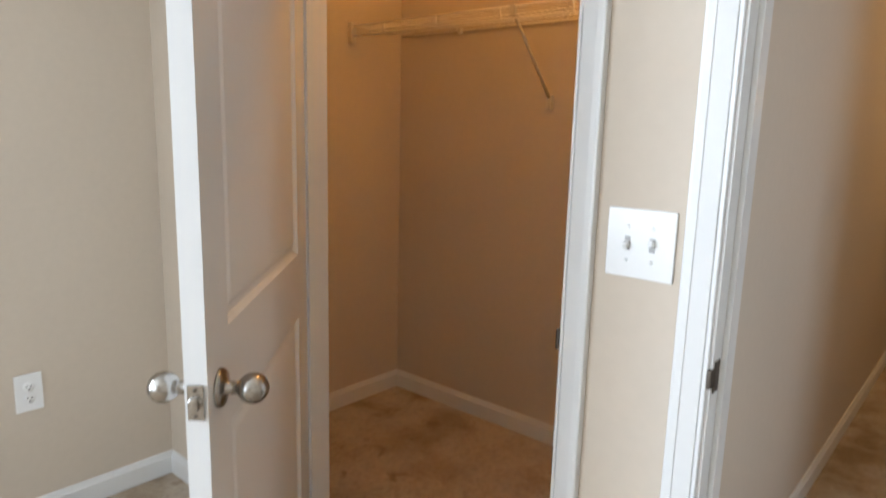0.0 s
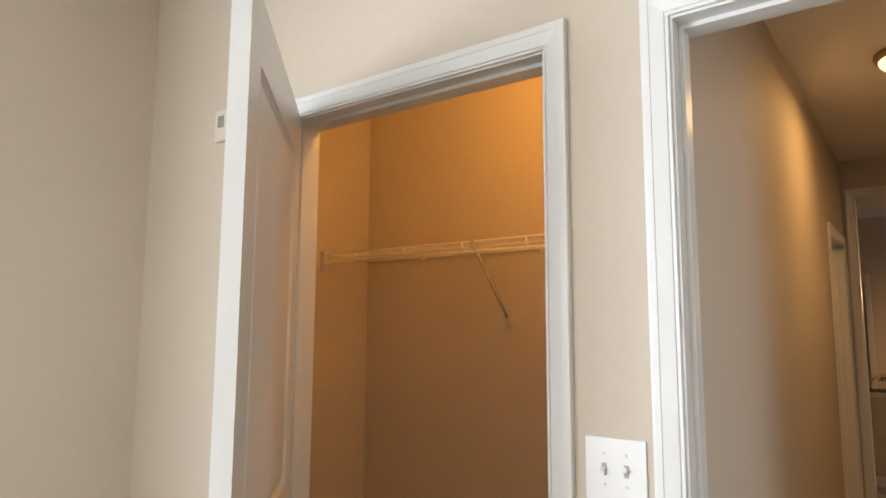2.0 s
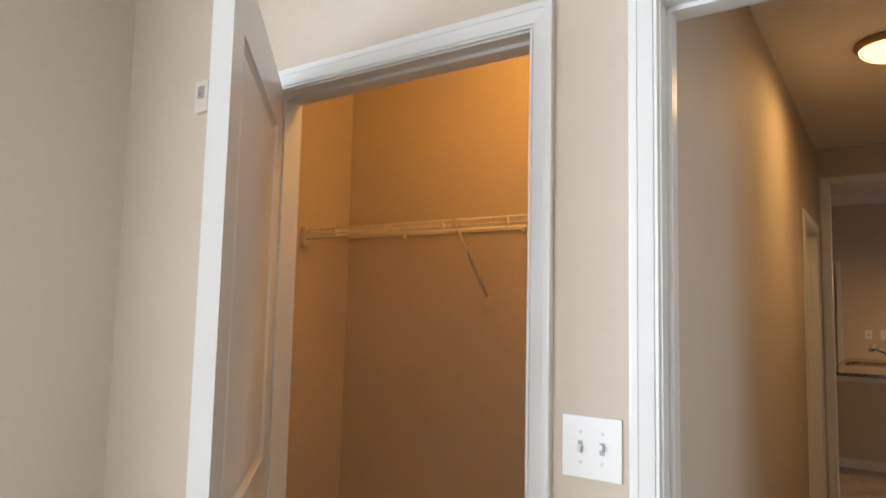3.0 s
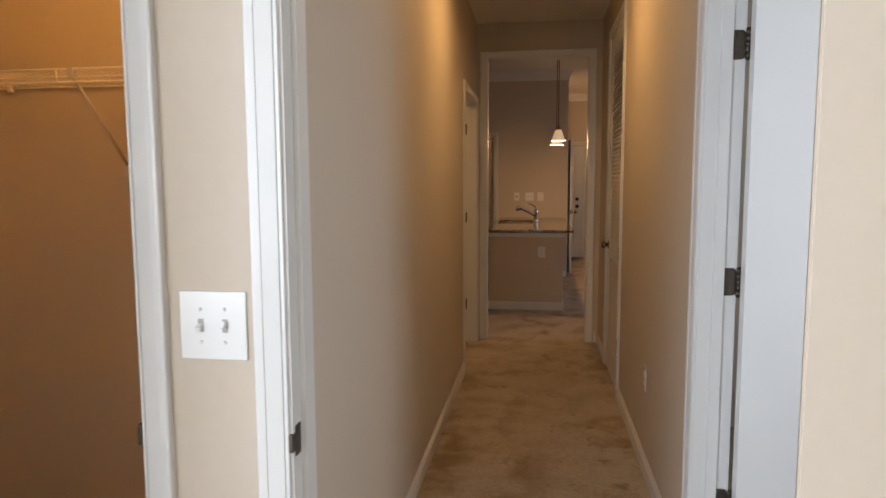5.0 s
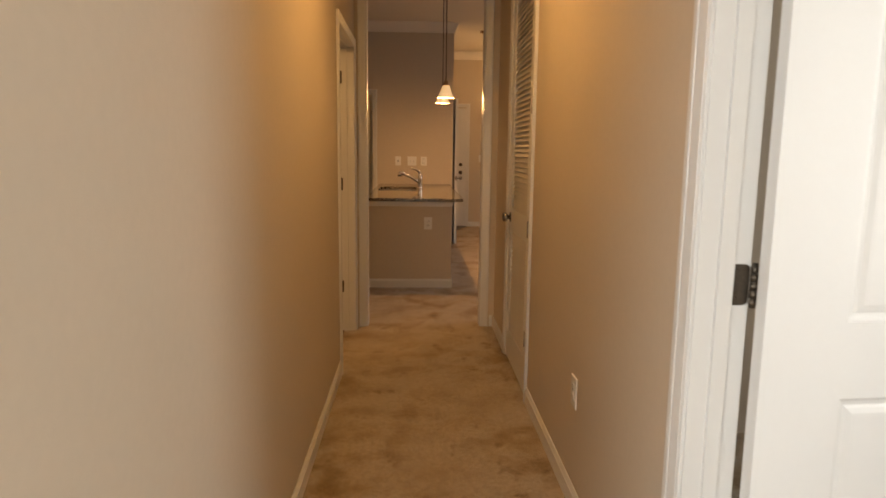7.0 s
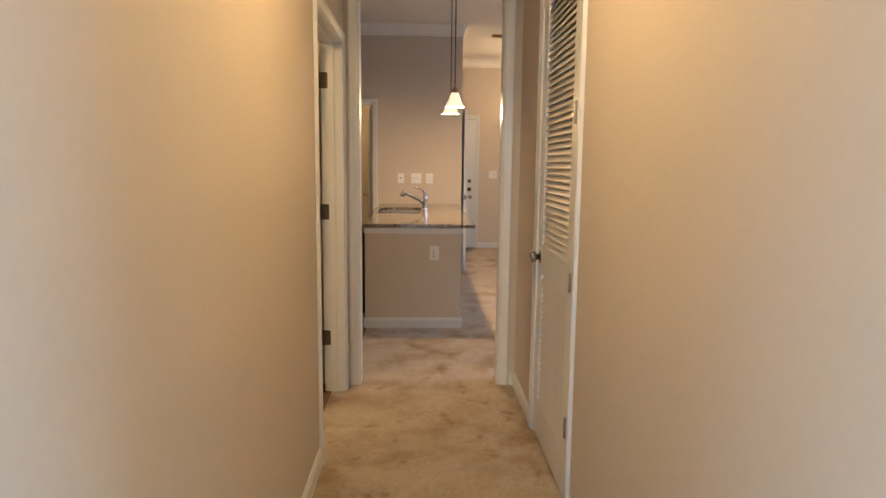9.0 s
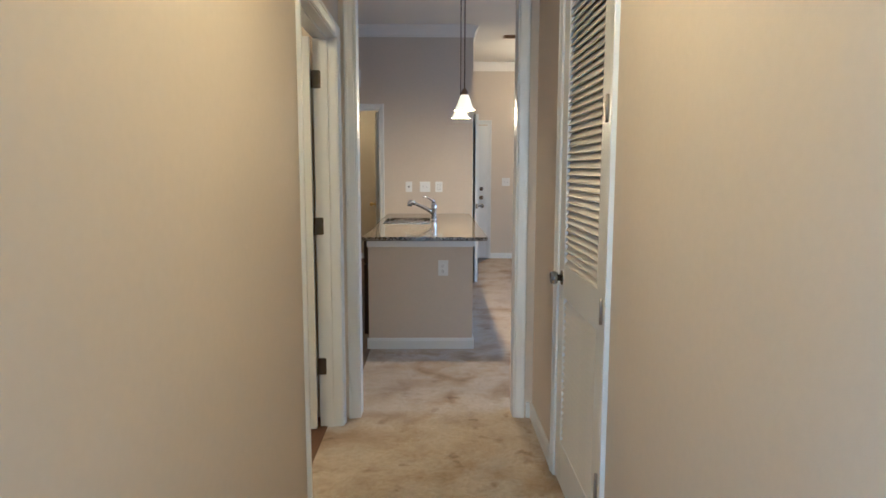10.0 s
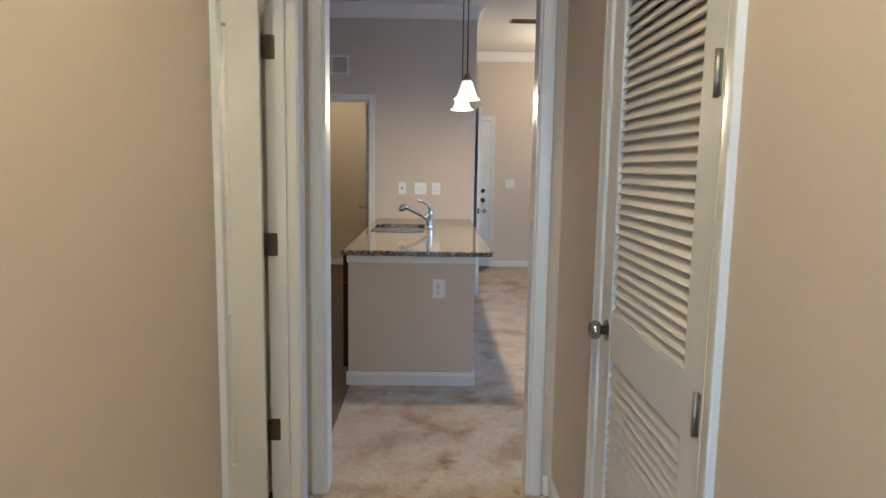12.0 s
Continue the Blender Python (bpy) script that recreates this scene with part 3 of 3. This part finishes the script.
# ---- doors ----
def two_panel(width, height=2.025, s0=0.115, s1=0.115):
    return door_leaf(width, height, [(s0, width - s1, 0.20, 0.808), (s0, width - s1, 0.978, height - 0.13)])


def hung(name, m, bm, label):
    ob = part(name, bm, TRIM)
    ob.matrix_basis = m
    return tagged(ob, label, "door", kind=S)


def fit_part(ob, door):
    ob.matrix_parent_inverse = Matrix.Identity(4)
    return ob


def knob_pair(door, u, z, mat=NICKEL, thick=0.035, scale=1.0):
    fit_part(knob(door, pose(u, 0, z, 90), mat, scale), door)
    fit_part(knob(door, pose(u, thick, z, -90), mat, scale), door)


# Closet door, half open into the bedroom, hinged away from the hallway.
door = hung("door_1", pose(-0.769, 1.500, 0.012, 0, 0, -46.9), two_panel(0.852), "white two-panel closet door standing half open")
knob_pair(door, 0.795, 0.890)
fit_part(part("latch_plate", boxed(0.8542, 0.8572, 0.005, 0.030, 0.862, 0.918, 0.0006), NICKEL, door, "satin nickel latch plate"), door)
bm = boxed(0.856, 0.866, 0.011, 0.024, 0.880, 0.900, 0.003)
lathe([(0, 0.003), (0.0105, 0.003), (0.0115, 0.0)], 20, pose(0.8570, 0.0175, 0.890, 0, 90), bm)
fit_part(part("latch_bolt", bm, NICKEL, door), door)
for z in (0.869, 0.911):
    fit_part(part("screw", lathe([(0, 0.0010), (0.0026, 0.0008), (0.0034, 0.0)], 12, pose(0.8572, 0.0175, z, 0, 90)), HINGE, door), door)
for z in (0.29, 1.08, 1.825):
    fit_part(hinge(door, pose(-0.004, -0.004, z, 0, 0, 180)), door)

# Door of the side room, open at a right angle.
door = hung("door_2", pose(XR + T + 0.009, 2.562, 0.012, 0, 0, 4.5), two_panel(0.76, s0=0.190, s1=0.15), "white two-panel door standing open in the side room")
knob_pair(door, 0.70, 0.925)
for z in (0.32, 1.062, 1.805):
    bm = bmesh.new()
    leaf_plate(bm, XR + T - 0.050, XR + T - 0.002, 2.6185, 2.6225, z - 0.044, z + 0.046)
    rod(bm, (XR + T + 0.003, 2.608, z - 0.047), (XR + T + 0.003, 2.608, z + 0.050), 0.0066, 10)
    for dz in (-0.028, 0.004, 0.032):
        rod(bm, (XR + T - 0.03 - (0.01 if dz == 0.004 else 0), 2.6195, z + dz), (XR + T - 0.03 - (0.01 if dz == 0.004 else 0), 2.617, z + dz), 0.004, 8)
    for i in range(5):
        rod(bm, (XR + T + 0.003, 2.608, z - 0.044 + i * 0.018 + 0.0006), (XR + T + 0.003, 2.608, z - 0.044 + (i + 1) * 0.018 - 0.0006), 0.0075, 10)
    part("hinge", bm, HINGE, frame_side, "dull nickel butt hinge")

# Bathroom door, swung right back inside the bathroom.
door = hung("door_3", pose(XL - T - 0.010, 5.978, 0.012, 0, 0, 183), two_panel(0.86), "white two-panel bathroom door swung open inside")
knob_pair(door, 0.80, 0.925)
for z in (0.335, 1.088, 1.836):
    bm = bmesh.new()
    leaf_plate(bm, XL - T - 0.008, XL - T + 0.040, 5.9985, 6.0025, z - 0.044, z + 0.046)
    rod(bm, (XL - T - 0.013, 5.988, z - 0.047), (XL - T - 0.013, 5.988, z + 0.050), 0.0066, 10)
    for dz in (-0.028, 0.004, 0.032):
        rod(bm, (XL - T + 0.02, 5.9995, z + dz), (XL - T + 0.02, 5.997, z + dz), 0.004, 8)
    for i in range(5):
        rod(bm, (XL - T - 0.013, 5.988, z - 0.044 + i * 0.018 + 0.0006), (XL - T - 0.013, 5.988, z - 0.044 + (i + 1) * 0.018 - 0.0006), 0.0075, 10)
    part("hinge", bm, HINGE, frame_left, "dull nickel butt hinge")

# Utility door, open inside the room behind the kitchen.
door = hung("door_4", pose(0.137, YB + T + 0.01, 0.012, 0, 0, 96), two_panel(0.78), "white two-panel utility door standing open")
knob_pair(door, 0.72, 0.925, BRASS)
for z in (0.335, 1.088, 1.836):
    bm = bmesh.new()
    box(bm, 0.1375, 0.1415, YB + T - 0.045, YB + T - 0.002, z - 0.044, z + 0.046, 0.0015)
    rod(bm, (0.131, YB + T + 0.002, z - 0.044), (0.131, YB + T + 0.002, z + 0.046), 0.0065, 10)
    part("hinge", bm, BRONZE, frame_back, "dark bronze butt hinge")

# Front door, shut.
door = hung("door_5", pose(0.76, YF - 0.030, 0.012), door_leaf(0.832, 2.03, [(0.14, 0.69, 0.2, 0.84), (0.14, 0.69, 1.0, 1.9)], 0.044), "white front door, shut, with deadbolts")
fit_part(part("deadbolt", lathe([(0, 0.018), (0.018, 0.018), (0.027, 0.012), (0.030, 0.0)], 20, pose(0.745, 0, 1.07, 90)), BRONZE, door, "round dark bronze deadbolt"), door)
fit_part(knob(door, pose(0.745, 0, 0.937, 90), BRONZE), door)

# Coat closet door by the entry, standing ajar.
door = hung("door_6", pose(1.241, 11.105, 0.012, 0, 0, -87.3), two_panel(0.655), "white two-panel coat closet door standing ajar")
fit_part(knob(door, pose(0.595, 0.035, 0.930, -90), NICKEL), door)
fit_part(part("latch_plate", boxed(0.6545, 0.6570, 0.006, 0.029, 0.902, 0.958), BRONZE, door), door)

# Louvered closet door in the hallway.
root = thing("louvered_door", (XR + 0.030, 5.04, 0), "tall white louvered closet door, shut", "door")
LY0, LY1, LX0, LX1 = 4.665, 5.420, XR - 0.002, XR + 0.033
for y0, y1 in ((LY0, LY0 + 0.098), (LY1 - 0.098, LY1)):
    part("stile", boxed(LX0, LX1, y0, y1, 0.014, 2.412, 0.0015), TRIM, root)
for z0, z1 in ((0.014, 0.205), (0.845, 0.985), (2.300, 2.412)):
    part("rail", boxed(LX0 + 0.001, LX1 - 0.001, LY0 + 0.0985, LY1 - 0.0985, z0, z1, 0.001), TRIM, root)
for z0, z1 in ((0.205, 0.845), (0.985, 2.300)):
    for y in (LY0 + 0.0985, LY1 - 0.1045):
        part("louver_bead", boxed(LX0 + 0.001, LX0 + 0.012, y, y + 0.006, z0, z1, 0.001), TRIM, root)
bm = bmesh.new()
box(bm, -0.0035, 0.0035, LY0 + 0.098, LY1 - 0.098, -0.0185, 0.0185, 0.0015)
bmesh.ops.transform(bm, matrix=pose(0, 0, 0, 0, 32, 0), verts=bm.verts)
first = part("slat", bm, LOUVER, root)
slat_mesh = first.data
PITCH = 0.0288
zs = [0.222 + i * PITCH for i in range(22)] + [1.002 + i * PITCH for i in range(45)]
inv = root.matrix_basis.inverted()
for i, z in enumerate(zs):
    ob = first if i == 0 else new("slat", slat_mesh)
    ob.parent = root
    ob.matrix_parent_inverse = inv
    ob.location = (LX0 + 0.0145, 0, z)
part("lock_rosette", lathe([(0, 0.006), (0.028, 0.006), (0.033, 0.002), (0.033, 0)], 24, pose(LX0, LY1 - 0.062, 0.925, 0, -90)), NICKEL, root)
part("door_knob", lathe([(0.0, 0.0), (0.014, 0.004), (0.013, 0.018), (0.024, 0.022), (0.0285, 0.030), (0.0285, 0.041), (0.025, 0.048), (0.022, 0.050), (0.020, 0.0485), (0, 0.0485)], 28, pose(LX0, LY1 - 0.062, 0.925, 0, -90)), NICKEL, root, "short satin nickel knob")
for z in (0.325, 0.926, 1.577, 2.18):
    bm = bmesh.new()
    rod(bm, (LX0 - 0.006, LY0 + 0.022, z - 0.044), (LX0 - 0.006, LY0 + 0.022, z + 0.044), 0.0052, 12)
    box(bm, LX0 - 0.0035, LX0 - 0.001, LY0 + 0.010, LY0 + 0.030, z - 0.042, z + 0.042)
    for dz in (-0.015, 0.015):
        rod(bm, (LX0 - 0.006, LY0 + 0.022, z + dz - 0.0006), (LX0 - 0.006, LY0 + 0.022, z + dz + 0.0006), 0.0056, 12)
    part("hinge", bm, WORN, root, "satin nickel loose-pin hinge")

# ---- bedroom fittings ----
plate("light_switch", on_south(0.2375, YW, 1.131), 0.126, 0.124, ["toggle", "toggle"], "white double toggle switch plate between the door frames", "light switch")
plate("wall_outlet", on_east(-1.575, 1.050, 0.455), 0.080, 0.124, ["outlet"], "white duplex outlet low on the bedroom wall", "outlet")
root = thing("wall_sensor", (-1.113, YW, 2.08), "small white alarm chime with a grille", "sensor")
part("housing", boxed(-1.146, -1.080, YW - 0.016, YW, 2.028, 2.135, 0.003), CREAM, root)
for i in range(7):
    part("grille_slot", boxed(-1.130, -1.096, YW - 0.0172, YW - 0.0145, 2.075 + i * 0.006, 2.0775 + i * 0.006), SLOT, root)

# ---- closet fittings ----
root = thing("wire_shelf", (-0.72, 2.57, 1.70), "white vinyl-coated wire closet shelf on a brace", "shelf")
SX0, SX1, SY0, SY1, SZ = -1.568, XL - T - 0.004, 2.400, YC - 0.005, 1.757
part("front_rod", rod(bmesh.new(), (SX0, SY0, SZ), (SX1, SY0, SZ), 0.0042), WIRE, root)
part("front_rod", rod(bmesh.new(), (SX0, SY0, SZ - 0.042), (SX1, SY0, SZ - 0.042), 0.0042), WIRE, root)
for y in (SY0 + 0.11, SY0 + 0.22, SY1 - 0.004):
    part("cross_rod", rod(bmesh.new(), (SX0, y, SZ - 0.006), (SX1, y, SZ - 0.006), 0.003), WIRE, root)
first = part("deck_wire", rod(bmesh.new(), (0, SY0, SZ), (0, SY1, SZ), 0.0013, 5), WIRE, root)
for i in range(67):
    ob = first if i == 0 else new("deck_wire", first.data)
    ob.parent, ob.matrix_parent_inverse = root, root.matrix_basis.inverted()
    ob.location.x = SX0 + 0.02 + i * 0.0254
for x in (-1.36, -1.065, -0.755, -0.455, -0.155, 0.10):
    part("lip_wire", rod(bmesh.new(), (x, SY0, SZ), (x, SY0, SZ - 0.042), 0.004, 6), WIRE, root)
bm = bmesh.new()
rod(bm, (-0.700, SY0 + 0.005, SZ - 0.02), (-0.722, YC - 0.018, 1.455), 0.0065, 8)
box(bm, -0.734, -0.710, YC - 0.024, YC, 1.410, 1.467, 0.003)
box(bm, -0.710, -0.690, SY0 - 0.006, SY0 + 0.012, SZ - 0.030, SZ + 0.006, 0.002)
part("support_brace", bm, BRACE, root)
bm = bmesh.new()
box(bm, SX0 - 0.007, SX0 + 0.020, SY0 - 0.014, SY0 + 0.016, SZ - 0.075, SZ + 0.016, 0.004)
part("end_bracket", bm, BRACE, root)
for x in (-1.2, -0.55, -0.30):
    part("wall_clip", boxed(x - 0.008, x + 0.008, SY1 - 0.014, YC, SZ - 0.022, SZ + 0.004, 0.002), WIRE, root)


def dome_lamp(name, x, y, z, r, label):
    root = thing(name, (x, y, z), label, "ceiling lamp")
    part("lamp_base", lathe([(0, 0), (r + 0.018, 0), (r + 0.020, -0.010), (r + 0.012, -0.028), (r + 0.002, -0.034), (r - 0.01, -0.030), (0, -0.026)], 40, pose(x, y, z)), LAMPBASE, root, "bronze ring base")
    pts = [(r * math.cos(a), -0.030 - 0.062 * math.sin(a)) for a in [i * math.pi / 20 for i in range(10)]]
    shade = part("glass_dome", lathe(pts + [(0, -0.092)], 40, pose(x, y, z)), DOME, root, "glowing alabaster glass dome")
    shade.visible_shadow = False
    part("finial", lathe([(0, -0.110), (0.006, -0.107), (0.009, -0.100), (0.006, -0.094), (0.010, -0.090)], 16, pose(x, y, z)), BRONZE, root)
    return root


dome_lamp("flush_ceiling_lamp", 0.79, 3.94, CEIL, 0.145, "flush hallway ceiling lamp with a lit glass dome")
dome_lamp("flush_ceiling_lamp", -0.25, 2.02, 2.74, 0.11, "flush closet ceiling lamp with a lit glass dome")

# ---- hallway fittings ----
plate("wall_outlet", on_west(XR, 3.600, 0.445), 0.075, 0.118, ["outlet"], "white duplex outlet low on the hallway wall", "outlet")
root = thing("fire_sprinkler", (0.94, 4.47, CEIL), "small white fire sprinkler in the hallway ceiling", "sprinkler")
part("escutcheon", lathe([(0, -0.006), (0.020, -0.008), (0.034, -0.004), (0.036, 0)], 24, pose(0.94, 4.47, CEIL)), TRIM, root)
part("sprinkler_head", lathe([(0, -0.034), (0.014, -0.033), (0.014, -0.030), (0.005, -0.028), (0.005, -0.006)], 14, pose(0.94, 4.47, CEIL)), NICKEL, root)

# ---- kitchen peninsula ----
PX0, PX1, PY0, CZ0, CZ1 = 0.272, 1.072, 7.54, 0.845, 0.873
root = thing("peninsula", (0.67, 8.8, 0), "kitchen peninsula with greige drywall sides and dark cabinets", "kitchen peninsula")
part("end_panel", boxed(PX0, PX1, PY0, PY0 + 0.10, 0, CZ0 - 0.001), PAINT, root)
part("side_panel", boxed(PX1 - 0.10, PX1, PY0 + 0.10, YB - 0.001, 0, CZ0 - 0.001), PAINT, root)
part("top_trim", boxed(PX0 - 0.008, PX1 + 0.012, PY0 - 0.014, PY0 - 0.0005, CZ0 - 0.048, CZ0 - 0.002, 0.004), TRIM, root, "white trim under the worktop")
part("top_trim", boxed(PX1 + 0.0005, PX1 + 0.014, PY0, YB - 0.002, CZ0 - 0.048, CZ0 - 0.002, 0.004), TRIM, root, "white trim under the worktop")
part("base_trim", sweep(facing_south(PY0), [((PX0 - 0.012, 0.0), (0, 1)), ((PX1 + 0.012, 0.0), (0, 1))], BASE), TRIM, root, "white baseboard")
part("base_trim", sweep(facing_east(PX1), [((PY0, 0.0), (0, 1)), ((YB - 0.02, 0.0), (0, 1))], BASE), TRIM, root, "white baseboard")
part("cabinet_carcass", boxed(PX0 + 0.002, 0.97, PY0 + 0.1005, YB - 0.001, 0.10, CZ0 - 0.22), CABINET, root)
part("toe_kick", boxed(0.33, 0.95, PY0 + 0.1005, YB - 0.001, 0.001, 0.0995), CABINET, root)
y = PY0 + 0.008
for w in (0.60, 0.45, 0.76, 0.45):
    d = part("cabinet_door", boxed(PX0 - 0.034, PX0 - 0.0005, y + 0.003, y + w - 0.003, 0.115, 0.66, 0.003), CABINET, root)
    part("drawer_front", boxed(PX0 - 0.034, PX0 - 0.0005, y + 0.003, y + w - 0.003, 0.668, CZ0 - 0.006, 0.003), CABINET, root)
    ob = part("handle", rod(bmesh.new(), (PX0 - 0.055, y + w - 0.05, 0.50), (PX0 - 0.055, y + w - 0.05, 0.62), 0.005), NICKEL)
    ob.parent = d
    y += w

SKX0, SKX1, SKY0, SKY1 = 0.292, 0.732, 8.66, 9.50
bm = slab(lambda u, d, v: (u, v, CZ1 - d), 0.235, 1.180, 7.500, YB - 0.001, CZ1 - CZ0, [(SKX0, SKX1, SKY0, SKY1)])
es = [e for e in bm.edges if abs(e.verts[0].co.z - e.verts[1].co.z) > 0.02 and SKX0 - 0.01 < e.verts[0].co.x < SKX1 + 0.01 and SKY0 - 0.01 < e.verts[0].co.y < SKY1 + 0.01]
bmesh.ops.bevel(bm, geom=es, offset=0.06, segments=5, affect="EDGES", profile=0.5)
es = [e for e in bm.edges if len(e.link_faces) == 2 and e.calc_face_angle(0) > 1]
bmesh.ops.bevel(bm, geom=es, offset=0.004, segments=2, affect="EDGES")
tagged(part("worktop", bm, GRANITE), "polished speckled brown granite worktop on the peninsula", "worktop")

root = thing("kitchen_sink", (0.512, 9.15, CZ0 - 0.2), "undermount stainless steel kitchen sink", "sink")
bm = bmesh.new()
ring = []
for z, i in ((CZ0 - 0.001, -0.012), (CZ0 - 0.001, -0.002), (CZ0 - 0.03, 0.008), (CZ0 - 0.185, 0.018), (CZ0 - 0.195, 0.035)):
    ring.append([bm.verts.new(c) for c in ((SKX0 + i, SKY0 + i, z), (SKX1 - i, SKY0 + i, z), (SKX1 - i, SKY1 - i, z), (SKX0 + i, SKY1 - i, z))])
for a, b in zip(ring, ring[1:]):
    for k in range(4):
        bm.faces.new((a[k], a[(k + 1) % 4], b[(k + 1) % 4], b[k]))
bm.faces.new(ring[-1])
bmesh.ops.bevel(bm, geom=[e for e in bm.edges if abs(e.verts[0].co.z - e.verts[1].co.z) > 0.02], offset=0.055, segments=4, affect="EDGES")
part("basin", bm, STEEL, root)
part("drain", lathe([(0, 0.002), (0.030, 0.002), (0.042, 0.004), (0.044, 0.0)], 24, pose(0.512, 9.15, CZ0 - 0.195)), CHROME, root)

FX, FY = 0.775, 9.10
root = thing("kitchen_faucet", (FX, FY, CZ1), "polished chrome single-lever pull-out kitchen faucet", "faucet")
part("faucet_base", lathe([(0, 0), (0.034, 0), (0.034, 0.006), (0.030, 0.012), (0.030, 0.020), (0.027, 0.10), (0.030, 0.112), (0.030, 0.135), (0.027, 0.165), (0.020, 0.180), (0, 0.186)], 28, pose(FX, FY, CZ1)), CHROME, root)
bm = bmesh.new()
pipe(bm, [(FX - 0.004, FY, CZ1 + 0.075), (FX - 0.06, FY - 0.012, CZ1 + 0.112), (FX - 0.14, FY - 0.03, CZ1 + 0.153), (FX - 0.195, FY - 0.042, CZ1 + 0.178)], [0.021, 0.020, 0.019, 0.018])
part("spout", bm, CHROME, root)
bm = bmesh.new()
pipe(bm, [(FX - 0.185, FY - 0.040, CZ1 + 0.176), (FX - 0.205, FY - 0.044, CZ1 + 0.184), (FX - 0.228, FY - 0.048, CZ1 + 0.186), (FX - 0.240, FY - 0.050, CZ1 + 0.170), (FX - 0.243, FY - 0.050, CZ1 + 0.148)], [0.020, 0.027, 0.029, 0.028, 0.024])
part("spray_head", bm, CHROME, root)
bm = bmesh.new()
pipe(bm, [(FX, FY, CZ1 + 0.170), (FX - 0.012, FY - 0.004, CZ1 + 0.205), (FX - 0.050, FY - 0.012, CZ1 + 0.228), (FX - 0.098, FY - 0.022, CZ1 + 0.240), (FX - 0.112, FY - 0.026, CZ1 + 0.243)], [0.018, 0.014, 0.012, 0.011, 0.008])
part("lever", bm, CHROME, root)

plate("wall_outlet", on_south(0.845, PY0, 0.634), 0.078, 0.120, ["outlet"], "white duplex outlet on the peninsula end", "outlet")


def pendant(x, y, shade_z):
    root = thing("pendant_lamp", (x, y, shade_z), "pendant lamp with a lit frosted glass bell shade", "pendant lamp", "pendant lamps over the peninsula")
    m = pose(x, y, shade_z)
    part("canopy", lathe([(0, 0.0), (0.078, 0.0), (0.078, -0.010), (0.070, -0.017), (0.040, -0.025), (0.012, -0.030), (0, -0.030)], 32, pose(x, y, KCEIL)), BRASS, root, "polished brass ceiling canopy")
    part("rod", rod(bmesh.new(), (x, y, shade_z + 0.165), (x, y, KCEIL - 0.02), 0.0045, 10), BRONZE, root)
    part("socket_cap", lathe([(0, 0.175), (0.010, 0.172), (0.020, 0.160), (0.027, 0.140), (0.029, 0.122), (0.024, 0.118)], 24, m), LAMPBASE, root, "antique bronze socket cap")
    pts = [(0.026, 0.124), (0.034, 0.114), (0.043, 0.092), (0.051, 0.066), (0.060, 0.040), (0.069, 0.020), (0.080, 0.006), (0.087, 0.0), (0.084, 0.0), (0.077, 0.008), (0.065, 0.024), (0.056, 0.048), (0.039, 0.088), (0.030, 0.110), (0.024, 0.120)]
    shade = part("glass_shade", lathe(pts, 36, m), SHADE, root, "glowing frosted glass bell shade")
    bulb = part("bulb", lathe([(0, 0.010), (0.014, 0.014), (0.024, 0.028), (0.026, 0.044), (0.018, 0.070), (0.012, 0.085), (0.012, 0.120)], 20, m), SHADE, root)
    bulb.visible_shadow = False
    return root


pendant(1.016, 7.85, 1.845)
pendant(1.016, 8.62, 1.845)

plate("wall_outlet", on_south(0.485, YB, 1.182), 0.076, 0.120, ["jack"], "white jack plate on the kitchen wall", "wall plate")
plate("light_switch", on_south(0.672, YB, 1.182), 0.122, 0.120, ["toggle", "toggle"], "white double toggle switch plate on the kitchen wall", "light switch")
plate("light_switch", on_south(0.832, YB, 1.182), 0.084, 0.120, ["rocker"], "white rocker switch plate on the kitchen wall", "light switch")
plate("light_switch", on_south(1.885, YF, 1.19), 0.126, 0.124, ["toggle", "toggle"], "white double toggle switch plate by the front door", "light switch")


def register(name, m, w, h, n, label, mat=TRIM, slats=None):
    root = thing(name, m.translation, label, "air vent")
    root.matrix_basis = m
    bm = slab(lambda u, d, v: (u, 0.008 - d, v), -w / 2, w / 2, -h / 2, h / 2, 0.008, [(-w / 2 + 0.02, -0.008, -h / 2 + 0.02, h / 2 - 0.02), (0.008, w / 2 - 0.02, -h / 2 + 0.02, h / 2 - 0.02)])
    part("vent_frame", bm, mat).parent = root
    part("vent_backing", boxed(-w / 2 + 0.015, w / 2 - 0.015, 0.0002, 0.0008, -h / 2 + 0.015, h / 2 - 0.015), GREY).parent = root
    for i in range(n):
        z = -h / 2 + 0.026 + i * (h - 0.052) / (n - 1)
        bm = bmesh.new()
        box(bm, -w / 2 + 0.018, w / 2 - 0.018, -0.0015, 0.0015, -0.006, 0.006, 0, pose(0, 0.005, z, 40))
        part("vent_slat", bm, slats or mat).parent = root
    return root


register("air_vent", on_south(-0.225, YB, 2.40), 0.34, 0.19, 9, "white return air vent above the utility door", slats=PAINT)
register("ceiling_vent", pose(1.80, 10.75, KCEIL, -90), 0.36, 0.18, 8, "brown metal supply vent in the living room ceiling", LAMPBASE)
